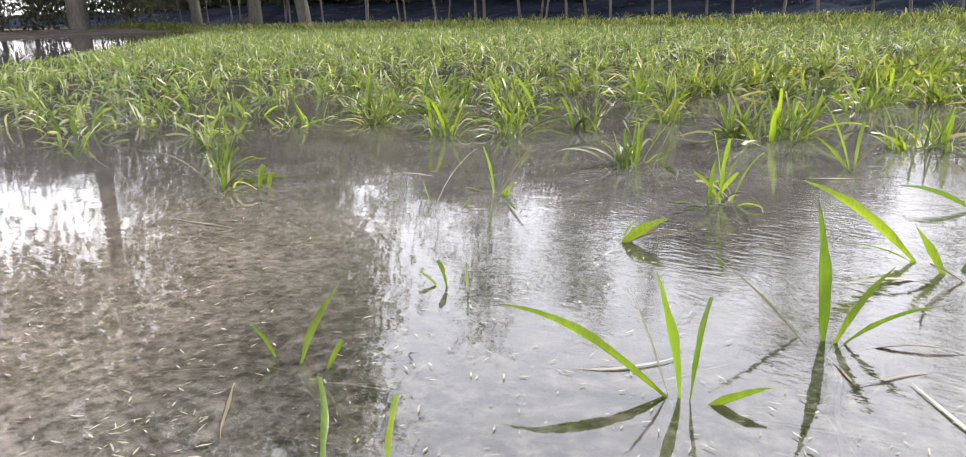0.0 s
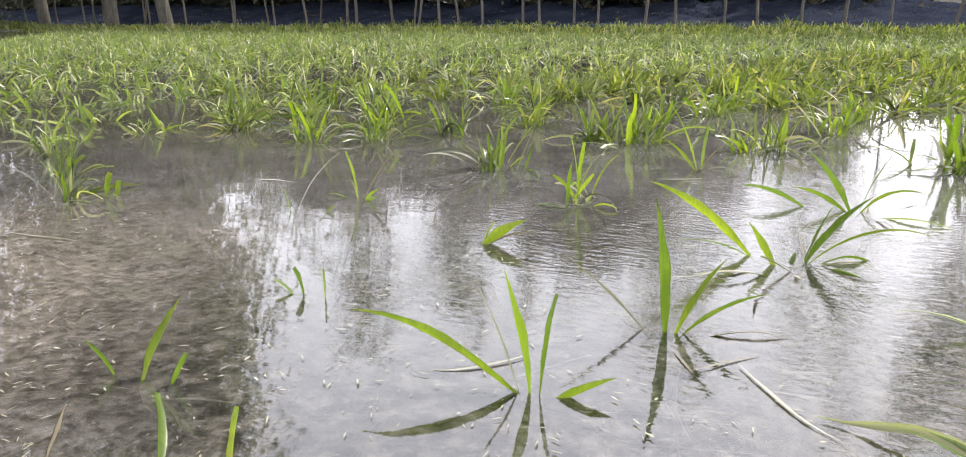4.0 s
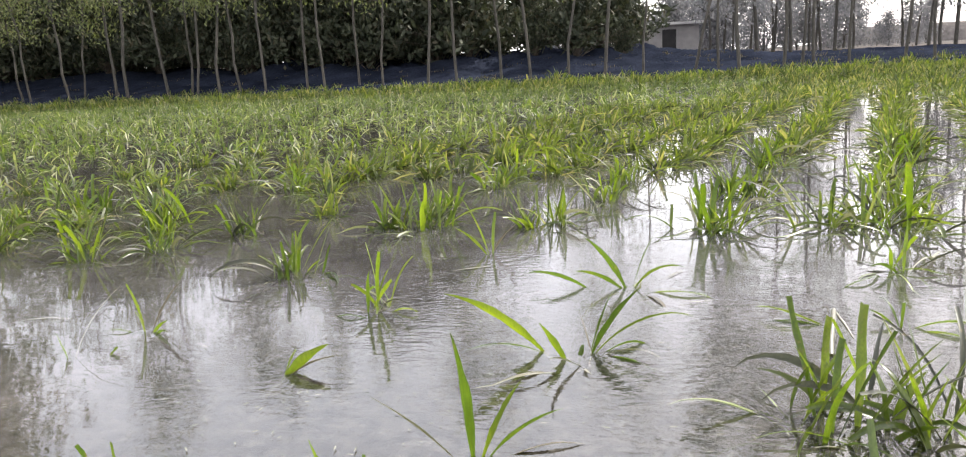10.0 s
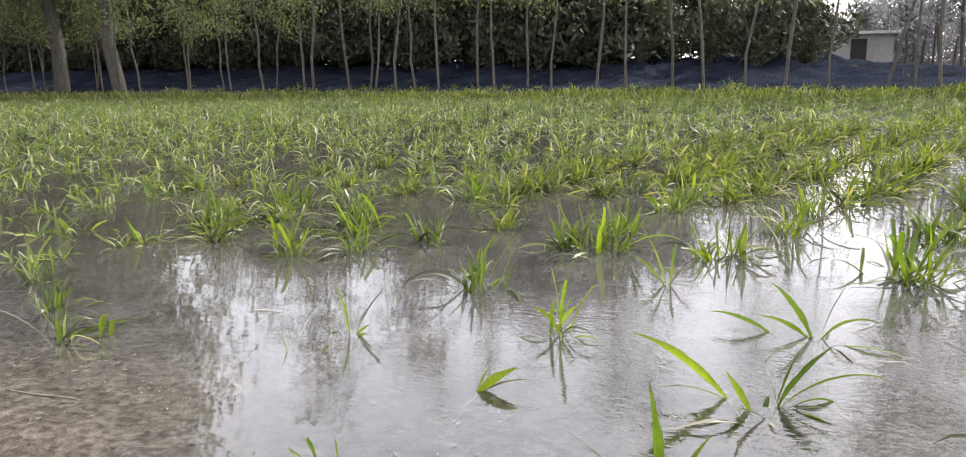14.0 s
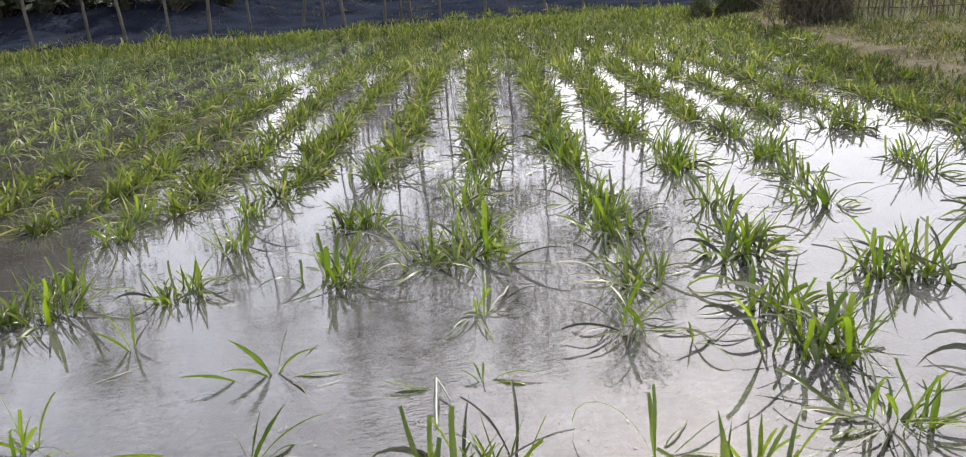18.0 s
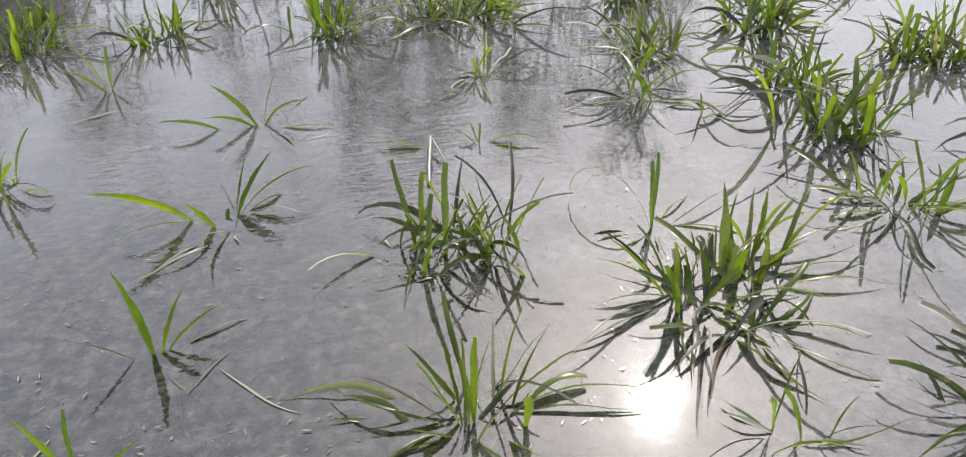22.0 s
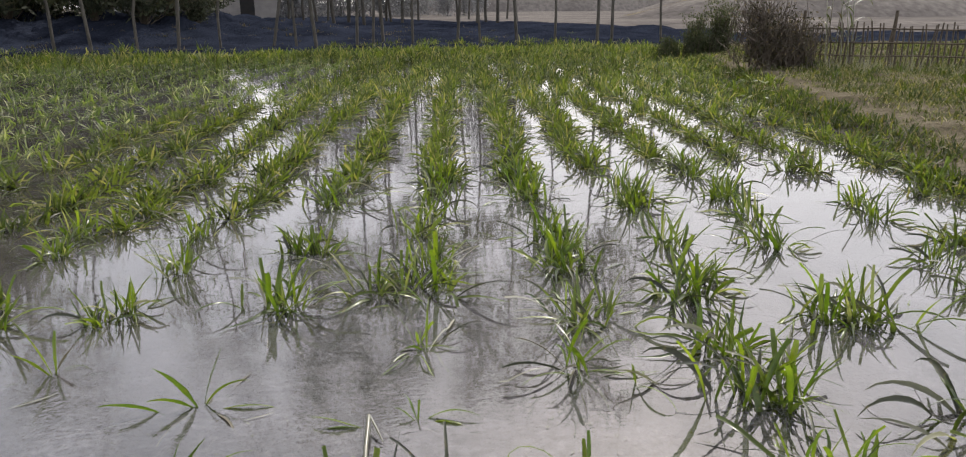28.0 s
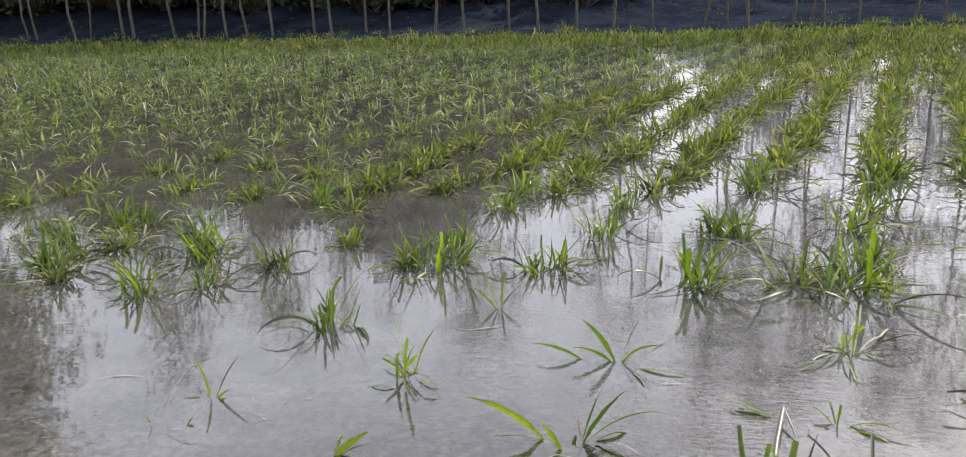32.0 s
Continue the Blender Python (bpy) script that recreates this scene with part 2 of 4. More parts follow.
def water_material():
    m, n, l, b = material("shallow_water")
    n.remove(b)
    swell = noise_tex(n, l, 5.5, 3.0, 0.5, stretch=(1.0, 2.2, 1.0))
    ripple = noise_tex(n, l, 26.0, 2.0, 0.5, stretch=(1.0, 2.6, 1.0))
    far = n.new("ShaderNodeVectorMath")
    far.operation = "DISTANCE"
    far.inputs[1].default_value = (0.75, 2.7, 0.0)
    l.new(n.new("ShaderNodeNewGeometry").outputs["Position"], far.inputs[0])
    riffle = ramp(n, l, far.outputs["Value"], [(0.35, (1, 1, 1)), (1.0, (0.07, 0.07, 0.07))])
    zone = mixed(n, l, riffle, ramp(n, l, noise_tex(n, l, 1.6, 3.0), [(0.35, (0.35, 0.35, 0.35)), (0.6, (1, 1, 1))]), 1.0, "MULTIPLY")
    rz = mixed(n, l, ripple, zone, 1.0, "MULTIPLY")
    total = mixed(n, l, mixed(n, l, swell, (0.34, 0.34, 0.34), 1.0, "MULTIPLY"), rz, 0.85, "ADD")
    bump = n.new("ShaderNodeBump")
    bump.inputs["Strength"].default_value, bump.inputs["Distance"].default_value = 1.0, 0.0014
    l.new(total, bump.inputs["Height"])
    fr = n.new("ShaderNodeFresnel")
    fr.inputs["IOR"].default_value = 2.05
    l.new(bump.outputs[0], fr.inputs["Normal"])
    gl = n.new("ShaderNodeBsdfGlossy")
    gl.inputs["Roughness"].default_value = 0.03
    l.new(bump.outputs[0], gl.inputs["Normal"])
    clear = n.new("ShaderNodeBsdfTransparent")
    clear.inputs[0].default_value = (0.80, 0.76, 0.70, 1)
    silt = n.new("ShaderNodeBsdfDiffuse")
    patch = ramp(n, l, noise_tex(n, l, 5.0, 9.0, 0.76), [(0.36, (0.07, 0.066, 0.068)), (0.66, (0.25, 0.238, 0.25))])
    # Browner mud at far left, with the woods' dark reflection painted into it.
    mud_and_woods = n.new("ShaderNodeVectorMath")
    mud_and_woods.operation = "DISTANCE"
    mud_and_woods.inputs[1].default_value = (-4.5, 6.5, 0.0)
    l.new(n.new("ShaderNodeNewGeometry").outputs["Position"], mud_and_woods.inputs[0])
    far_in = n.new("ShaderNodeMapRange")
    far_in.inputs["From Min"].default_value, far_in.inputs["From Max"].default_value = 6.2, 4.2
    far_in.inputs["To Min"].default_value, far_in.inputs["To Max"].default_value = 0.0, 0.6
    l.new(mud_and_woods.outputs["Value"], far_in.inputs["Value"])
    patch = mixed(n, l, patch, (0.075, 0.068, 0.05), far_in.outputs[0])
    muddy = n.new("ShaderNodeVectorMath")
    muddy.operation = "DISTANCE"
    muddy.inputs[1].default_value = (-0.72, 1.52, 0.0)
    l.new(n.new("ShaderNodeNewGeometry").outputs["Position"], muddy.inputs[0])
    near_mud = ramp(n, l, muddy.outputs["Value"], [(0.45, (0.8, 0.8, 0.8)), (1.0, (0.0, 0.0, 0.0))])
    brown = ramp(n, l, noise_tex(n, l, 9.0, 8.0, 0.75), [(0.30, (0.09, 0.072, 0.052)), (0.70, (0.38, 0.33, 0.28))])
    patch = mixed(n, l, patch, brown, near_mud)
    hollow = n.new("ShaderNodeVectorMath")
    hollow.operation = "DISTANCE"
    hollow.inputs[1].default_value = (0.55, 2.05, 0.0)
    l.new(n.new("ShaderNodeNewGeometry").outputs["Position"], hollow.inputs[0])
    in_hollow = ramp(n, l, hollow.outputs["Value"], [(0.5, (1.0, 1.0, 1.0)), (0.95, (0.0, 0.0, 0.0))])
    dark_mud = ramp(n, l, noise_tex(n, l, 24.0, 8.0, 0.78), [(0.42, (0.015, 0.014, 0.012)), (0.60, (0.13, 0.12, 0.105))])
    patch = mixed(n, l, patch, dark_mud, in_hollow)
    grit = ramp(n, l, noise_tex(n, l, 42.0, 7.0, 0.8), [(0.42, (0.15, 0.15, 0.15)), (0.58, (1.6, 1.6, 1.6))])
    patch = mixed(n, l, patch, grit, 0.68, "MULTIPLY")
    fleck = ramp(n, l, noise_tex(n, l, 120.0, 4.0, 0.7), [(0.58, (0, 0, 0)), (0.70, (0.6, 0.6, 0.6))])
    scum = mixed(n, l, patch, (0.42, 0.41, 0.42), fleck)
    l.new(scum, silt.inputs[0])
    body = n.new("ShaderNodeMixShader")
    body.inputs[0].default_value = 0.46
    l.new(clear.outputs[0], body.inputs[1])
    l.new(silt.outputs[0], body.inputs[2])
    film = n.new("ShaderNodeBsdfGlossy")
    film.inputs["Roughness"].default_value = 0.17
    sheen = n.new("ShaderNodeMixShader")
    sheen.inputs[0].default_value = 0.013
    l.new(gl.outputs[0], sheen.inputs[1])
    l.new(film.outputs[0], sheen.inputs[2])
    mx = n.new("ShaderNodeMixShader")
    l.new(fr.outputs[0], mx.inputs[0])
    l.new(body.outputs[0], mx.inputs[1])
    l.new(sheen.outputs[0], mx.inputs[2])
    l.new(mx.outputs[0], n["Material Output"].inputs[0])
    return m


WATER = water_material()


def wood(name, dark, light, along=8.0):
    m, n, l, b = material(name)
    f = noise_tex(n, l, along, 5.0, 0.6, stretch=(3.0, 3.0, 0.5))
    l.new(ramp(n, l, f, [(0.3, dark), (0.7, light)]), b.inputs["Base Color"])
    b.inputs["Roughness"].default_value = 0.9
    bumped(n, l, f, 0.6, 0.02, b)
    return m


BARK = wood("grey_bark", (0.03, 0.027, 0.023), (0.095, 0.086, 0.07))
STICK = wood("weathered_sticks", (0.045, 0.035, 0.025), (0.12, 0.095, 0.07), 20.0)


def plain(name, a, b_, scale, rough):
    m, n, l, b = material(name)
    l.new(ramp(n, l, noise_tex(n, l, scale, 5.0), [(0.35, a), (0.7, b_)]), b.inputs["Base Color"])
    b.inputs["Roughness"].default_value = rough
    return m


PLASTIC = plain("white_plastic", (0.62, 0.62, 0.63), (0.80, 0.80, 0.80), 30.0, 0.4)
PLASTER = plain("dull_plaster", (0.30, 0.28, 0.27), (0.40, 0.37, 0.35), 2.0, 0.9)
ROOFING = plain("pale_roofing", (0.50, 0.48, 0.45), (0.62, 0.60, 0.57), 1.0, 0.7)
DARKHOLE = plain("dark_opening", (0.02, 0.02, 0.02), (0.035, 0.03, 0.03), 3.0, 0.8)


# ---- builders ----
def smooth01(v):
    v = min(1.0, max(0.0, v))
    return v * v * (3 - 2 * v)


def mesh_of(name, verts, faces, mat, smooth=True):
    me = bpy.data.meshes.new(name)
    me.from_pydata(verts, [], faces)
    me.materials.append(mat)
    if smooth:
        me.polygons.foreach_set("use_smooth", [True] * len(me.polygons))
    return me


def child(name, me, parent, at=None, label=""):
    ob = new(name, me)
    ob.parent = parent
    if at is not None:
        ob.matrix_basis = at
    if label:
        ob["label"] = label
    return ob


def thing(name, x, y, z, label, category, group=""):
    ob = new(name)
    ob.location = (x, y, z)
    ob.empty_display_size = 0.1
    return tagged(ob, label, category, group)


def ribbon(az, elev, length, width, bend, cut=False, segs=8, fold=0.5, start=(0, 0, -0.05), floor=0.004, twist=0.0, across=3, side=0.0, face=0.0):
    """A grass blade: verts and faces. az clockwise from +y, elev and bend in degrees, bending down along its way."""
    verts, faces = [], []
    pos = Vector(start)
    e, a = radians(elev), radians(az)
    step = length / segs
    under = pos.z < 0
    for i in range(segs + 1):
        f = i / segs
        if cut:
            w = width * (0.28 + 0.72 * smooth01(f * 1.7)) * (1.0 if f < 0.8 else 1.0 - 0.25 * (f - 0.8) / 0.2)
        else:
            w = width * (0.30 + 0.70 * smooth01(f * 2.2)) * (1.0 if f < 0.45 else max(0.03, 1 - ((f - 0.45) / 0.55) ** 1.6))
        w *= 1 + 0.10 * math.sin(f * 17 + az) + 0.05 * math.sin(f * 41 + az * 3)
        wob = a + 0.10 * math.sin(f * 6.5 + az * 0.7)
        way = Vector((math.sin(wob) * math.cos(e), math.cos(wob) * math.cos(e), math.sin(e)))
        flat = Vector((math.cos(wob), -math.sin(wob), 0))
        up = flat.cross(way)
        tw = radians(face + twist * f)
        flat, up = flat * math.cos(tw) + up * math.sin(tw), up * math.cos(tw) - flat * math.sin(tw)
        for k in range(across):
            s = (k / (across - 1) - 0.5) * 2 if across > 1 else 0
            lift = abs(s) * fold * w * 0.5 if across > 2 else 0
            v = pos + flat * (s * w * 0.5) + up * lift
            if not under and f > 0.3 and v.z < floor:
                v.z = floor
            verts.append(tuple(v))
        if i < segs:
            pos = pos + way * step
            if pos.z > 0.01:
                under = False
            if not under and pos.z < floor:
                pos.z, e = floor, max(e, 0.0)
                e = 0.0
            elif pos.z <= floor + 1e-6 and not under:
                e = 0.0
            else:
                e -= radians(bend) / segs * (0.5 + f)
            a += radians(side) / segs
    for i in range(segs):
        for k in range(across - 1):
            p = i * across + k
            faces.append((p, p + 1, p + across + 1, p + across))
    return verts, faces


def joined(parts):
    verts, faces = [], []
    for v, f in parts:
        o = len(verts)
        verts += v
        faces += [tuple(i + o for i in q) for q in f]
    return verts, faces


def tube(points, radii, sides=6):
    verts, faces = [], []
    for i, p in enumerate(points):
        p = Vector(p)
        way = (Vector(points[min(i + 1, len(points) - 1)]) - Vector(points[max(i - 1, 0)])).normalized()
        a = way.orthogonal().normalized()
        b = way.cross(a)
        for k in range(sides):
            t = 6.28318 * k / sides
            verts.append(tuple(p + (a * math.cos(t) + b * math.sin(t)) * radii[i]))
    for i in range(len(points) - 1):
        for k in range(sides):
            q = (k + 1) % sides
            faces.append((i * sides + k, i * sides + q, (i + 1) * sides + q, (i + 1) * sides + k))
    return verts, faces


ROW_AZ = radians(15.9)
ALONG, ASIDE = Vector((math.sin(ROW_AZ), math.cos(ROW_AZ), 0)), Vector((math.cos(ROW_AZ), -math.sin(ROW_AZ), 0))


# ---- ground and water ----
def far_edge(x):
    """Where the flooded field ends ahead."""
    return 19.6 - 0.28 * max(0.0, x - 8.5)


def bank_edge(y):
    """Where the bank on the right begins."""
    return 3.66 + 0.43 * y + 0.08 * math.sin(y * 1.3)


def height(x, y):
    n1 = noise.noise(Vector((x * 0.9, y * 0.9, 0)))
    n2 = noise.noise(Vector((x * 4.0, y * 4.0, 5)))
    h = -0.075 + 0.03 * n1 + 0.012 * n2
    rise = max(smooth01((y - far_edge(x)) / 0.7), smooth01((x - bank_edge(y) + 0.85) / 1.15), smooth01((0.35 - y) / 0.5), smooth01((-26 - x) / 2))
    if rise > 0:
        top = 0.14 + 0.05 * n1 + 0.04 * n2
        if y > far_edge(x):
            d = y - far_edge(x)
            top = 0.14 + 0.75 * smooth01((d - 2.0) / 6.0) * (0.75 + 0.35 * n1) * (1 - smooth01((x + 2) / 9)) + 0.3 * smooth01((d - 1.0) / 4.0) * (0.5 + 0.5 * n1) + 0.06 * n2
            top = top * (1 - smooth01((d - 16) / 25)) + 0.25 * smooth01((d - 16) / 25)
        h = h * (1 - rise) + top * rise
    return h


def lines(lo, hi, step, out_lo, out_hi):
    mid = list(np.arange(lo, hi + step / 2, step))
    grow, a, d = [], hi, step
    while a < out_hi:
        d *= 1.35
        a += d
        grow.append(a)
    back, a, d = [], lo, step
    while a > out_lo:
        d *= 1.35
        a -= d
        back.append(a)
    return back[::-1] + mid + grow


def build_ground():
    xs, ys = lines(-12, 16, 0.16, -900, 900), lines(-1, 26, 0.16, -300, 1500)
    verts = [(x, y, height(x, y)) for y in ys for x in xs]
    w = len(xs)
    faces, mats = [], []
    for j in range(len(ys) - 1):
        for i in range(w - 1):
            faces.append((j * w + i, j * w + i + 1, (j + 1) * w + i + 1, (j + 1) * w + i))
            x, y = (xs[i] + xs[i + 1]) / 2, (ys[j] + ys[j + 1]) / 2
            if y > far_edge(x) + (60 if x < 12 else 25 if x < 16 else 4) or x > 30 or x < -60 or y < -40:
                mats.append(3)
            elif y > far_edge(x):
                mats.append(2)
            elif x > bank_edge(y) - 0.25 or y < 0.2 or x < -26:
                mats.append(1)
            else:
                mats.append(0)
    me = mesh_of("ground", verts, faces, MUD)
    for m in (BANK, SHADED_TILLED, SAND):
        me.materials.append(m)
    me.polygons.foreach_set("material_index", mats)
    return tagged(new("ground", me), "muddy field bottom rising to bare earth banks", "ground", kind="structure")


build_ground()
me = mesh_of("water", [(-28, -0.3, 0), (16, -0.3, 0), (16, 22, 0), (-28, 22, 0)], [(0, 1, 2, 3)], WATER)
water = tagged(new("water", me), "shallow still water standing over a muddy crop field", "water", kind="structure")

# ---- crop plants ----
rng = random.Random(4)


def random_blade(kind, scale=1.0, segs=8, across=3, wide=1.0):
    az, tw, fc = rng.uniform(-180, 180), rng.uniform(-70, 70), rng.uniform(-40, 40)
    if kind == "up":
        return ribbon(az, rng.uniform(55, 86), rng.uniform(0.13, 0.25) * scale, rng.uniform(0.009, 0.019) * wide, rng.uniform(5, 50), rng.random() < 0.5, segs, across=across, twist=tw, side=rng.uniform(-40, 40), face=fc)
    if kind == "arch":
        return ribbon(az, rng.uniform(30, 66), rng.uniform(0.18, 0.32) * scale, rng.uniform(0.008, 0.016) * wide, rng.uniform(55, 135), rng.random() < 0.2, segs, across=across, twist=tw, side=rng.uniform(-60, 60), face=fc)
    return ribbon(az, rng.uniform(12, 36), rng.uniform(0.16, 0.31) * scale, rng.uniform(0.007, 0.014) * wide, rng.uniform(30, 140), False, segs, across=across, twist=tw * 0.6, side=rng.uniform(-90, 90), face=fc * 0.5)


def pool(kind, count):
    out = []
    for _ in range(count):
        v, f = random_blade(kind)
        out.append(mesh_of("blade_" + kind, v, f, LEAF_FRESH if kind == "up" and rng.random() < 0.45 else LEAF))
    return out


LOW_DARK = []
POOLS = {"up": pool("up", 26), "arch": pool("arch", 30), "low": pool("low", 26)}
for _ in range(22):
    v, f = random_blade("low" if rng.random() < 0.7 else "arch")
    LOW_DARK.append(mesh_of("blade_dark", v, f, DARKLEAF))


def crop_plant(x, y, size, label="young fodder grass clump standing in shallow water", count=None, mix=(0.34, 0.30, 0.36), spread=0.05):
    """A clump whose blades are parts of their own."""
    root = thing("crop_plant", x, y, 0, label, "crop plant", "crop plants in rows")
    count = count or int(20 + 58 * size)
    for i in range(count):
        r = rng.random()
        kind = "up" if r < mix[0] else "arch" if r < mix[0] + mix[1] else "low"
        me = rng.choice(POOLS[kind])
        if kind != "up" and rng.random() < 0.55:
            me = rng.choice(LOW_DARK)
        s = (0.66 + 0.42 * size) * rng.uniform(0.75, 1.15)
        dx, dy = rng.gauss(0, spread * size), rng.gauss(0, spread * size)
        child("leaf", me, root, Matrix.Translation((dx, dy, 0)) @ Matrix.Rotation(rng.uniform(0, 6.28), 4, "Z") @ Matrix.Scale(s, 4))
    return root


def plant_row(stations):
    for x, y, size in stations:
        crop_plant(x, y, size)


# rows from the far left to the bank, each from near to far
plant_row([(-1.30, 2.50, 0.25), (-1.05, 2.33, 0.25), (-1.663, 2.72, 0.4), (-1.171, 3.450, 0.45), (-1.712, 3.610, 0.9), (-1.763, 4.204, 0.9), (-1.048, 3.317, 0.35)])
plant_row([(-0.667, 3.733, 0.55), (-0.857, 3.469, 0.45), (-1.051, 3.806, 0.9), (-1.159, 3.910, 0.8), (-0.678, 4.583, 0.7), (-0.947, 4.753, 0.8)])
plant_row([(-0.20, 3.17, 0.7), (0.03, 3.84, 1.0), (-0.10, 3.80, 0.5), (0.024, 4.096, 0.6), (0.122, 4.707, 0.7), (0.181, 5.089, 0.7)])
plant_row([(0.442, 3.813, 0.5), (0.516, 3.888, 0.55), (0.678, 4.322, 0.7), (0.743, 4.857, 0.55)])
plant_row([(1.074, 3.770, 1.0), (1.198, 4.420, 0.75), (1.301, 4.373, 0.6), (1.463, 5.257, 1.1), (1.531, 5.558, 1.0)])
plant_row([(1.461, 3.823, 0.85), (1.646, 3.808, 1.2), (1.743, 4.035, 1.0), (1.812, 4.538, 0.9), (1.948, 4.883, 0.8), (2.091, 5.367, 1.0), (2.157, 5.662, 1.0)])
plant_row([(2.125, 3.296, 1.0), (2.265, 3.843, 1.1), (2.331, 4.069, 1.0), (2.397, 4.339, 1.0), (2.556, 5.006, 1.0), (2.620, 5.214, 1.0), (2.675, 5.615, 1.0)])
plant_row([(2.375, 2.624, 1.25), (2.456, 2.909, 1.0), (2.598, 3.399, 1.1), (2.745, 3.550, 1.0), (2.886, 3.999, 0.9), (3.050, 4.648, 1.0), (3.141, 4.832, 0.9), (3.244, 5.226, 0.9)])
plant_row([(2.972, 3.023, 1.1), (3.077, 2.950, 1.1), (3.328, 3.811, 0.9), (3.527, 4.267, 0.8), (3.640, 4.676, 0.8), (3.779, 4.846, 0.8), (3.800, 5.267, 0.8), (3.946, 5.490, 0.9)])
plant_row([(2.848, 2.256, 1.2), (3.542, 2.590, 0.9), (3.711, 2.919, 0.8), (3.749, 3.099, 0.8), (3.842, 3.381, 0.8), (4.141, 4.041, 0.8), (4.283, 4.338, 0.8), (4.536, 5.198, 0.8)])
plant_row([(4.51, 3.28, 0.9), (4.551, 3.694, 0.9), (5.075, 4.599, 0.9), (4.118, 2.683, 0.8)])


def single_plant(x, y, label, blades, name="crop_plant"):
    """A plant blade by blade: dx, dy, az, elev, length, width, bend, cut, dry."""
    root = thing(name, x, y, 0, label, "crop plant", "single plants near the bank")
    for dx, dy, az, elev, length, width, bend, cut, dry in blades:
        v, f = ribbon(az + rng.uniform(-5, 5), elev, length + 0.02, width * 0.9, bend + rng.uniform(4, 16), cut, 10, start=(dx, dy, -0.015), twist=rng.uniform(-28, 28), side=rng.uniform(-45, 45) if elev < 34 else rng.uniform(-20, 20), face=(76 if elev > 34 else 28) * math.sin(radians(az)))
        child("leaf", mesh_of("blade", v, f, DARKLEAF if dry == 2 else STRAW if dry else LEAF_FRESH), root, label="withered dull leaf" if dry else "")
    for _ in range(3 if len(blades) > 6 else 0):
        v, f = ribbon(rng.uniform(-180, 180), rng.uniform(4, 42), rng.uniform(0.06, 0.19), rng.uniform(0.004, 0.009), rng.uniform(20, 110), rng.random() < 0.3, 8, start=(rng.gauss(0, 0.015), rng.gauss(0, 0.015), -0.012), twist=rng.uniform(-60, 60), side=rng.uniform(-90, 90))
        child("leaf", mesh_of("blade", v, f, rng.choice((DARKLEAF, STRAW, LEAF))), root, label="withered dull leaf")
    return root


single_plant(0.500, 1.892, "young grass seedling with one long arching leaf", [
    (0, 0, -104, 40, 0.25, 0.016, 44, False, False), (0, 0, -75, 79, 0.155, 0.021, 4, False, False), (-0.01, 0, -85, 66, 0.15, 0.006, 5, False, True),
    (0.012, 0, 20, 82, 0.125, 0.014, 4, True, False), (0.02, 0, 68, 36, 0.08, 0.014, 20, False, False), (0.02, -0.01, 100, 20, 0.10, 0.008, 60, False, False)])
single_plant(0.600, 2.158, "grass seedling with one tall upright blade", [
    (0, 0, -100, 87, 0.20, 0.022, 3, False, False), (0.01, 0, 62, 68, 0.13, 0.015, 8, False, False), (0.015, 0, 66, 50, 0.14, 0.008, 30, False, False),
    (-0.02, 0, -106, 48, 0.17, 0.006, 5, False, True), (0.0, -0.01, 150, 15, 0.16, 0.006, 30, False, True), (0.02, 0.0, 70, 18, 0.16, 0.008, 30, False, True)])
single_plant(0.735, 2.550, "open grass plant with two broad leaves spread apart", [
    (-0.075, 0.055, -100, 50, 0.25, 0.021, 32, False, False), (-0.065, 0.05, -112, 34, 0.18, 0.008, 60, False, False), (-0.03, 0.01, -100, 64, 0.09, 0.017, 10, False, False),
    (-0.01, 0.02, 10, 40, 0.03, 0.014, 10, True, False), (0.01, 0.04, 50, 58, 0.17, 0.028, 16, False, False), (0.01, 0.04, 62, 44, 0.24, 0.008, 75, False, False),
    (0.02, 0.05, 70, 28, 0.14, 0.012, 80, False, False), (0.02, 0.05, 115, 20, 0.14, 0.010, 60, False, False), (0.01, 0.06, 20, 56, 0.15, 0.012, 25, False, False),
    (-0.03, -0.03, -150, 24, 0.20, 0.009, 60, False, True), (-0.03, -0.03, -128, 18, 0.16, 0.008, 40, False, True), (0.02, 0.03, -30, 62, 0.11, 0.008, 12, False, True), (0.02, 0.05, 95, 30, 0.13, 0.009, 60, False, True)])
single_plant(0.809, 3.062, "grass seedling with a few blades and floating tips", [
    (0, 0, -98, 66, 0.17, 0.018, 22, False, False), (0.0, 0, -104, 40, 0.14, 0.014, 30, False, False), (0.01, 0, 44, 64, 0.18, 0.009, 14, False, False),
    (0.01, 0, 90, 60, 0.15, 0.009, 90, False, False), (-0.09, 0.0, -95, 36, 0.17, 0.013, 50, False, False), (-0.09, 0, -110, 12, 0.18, 0.008, 40, False, True),
    (0.02, -0.02, 95, 16, 0.20, 0.012, 30, False, False), (0.02, -0.02, 150, 16, 0.20, 0.009, 40, False, True), (0.05, -0.01, 105, 10, 0.17, 0.012, 20, False, False)])
single_plant(0.010, 2.036, "cut grass stubs just above the water", [
    (0, 0, -100, 34, 0.05, 0.014, 10, True, False), (0.005, 0, -70, 72, 0.045, 0.014, 8, True, False), (0.045, 0.005, -60, 84, 0.045, 0.013, 3, True, False)], "grass_stub")
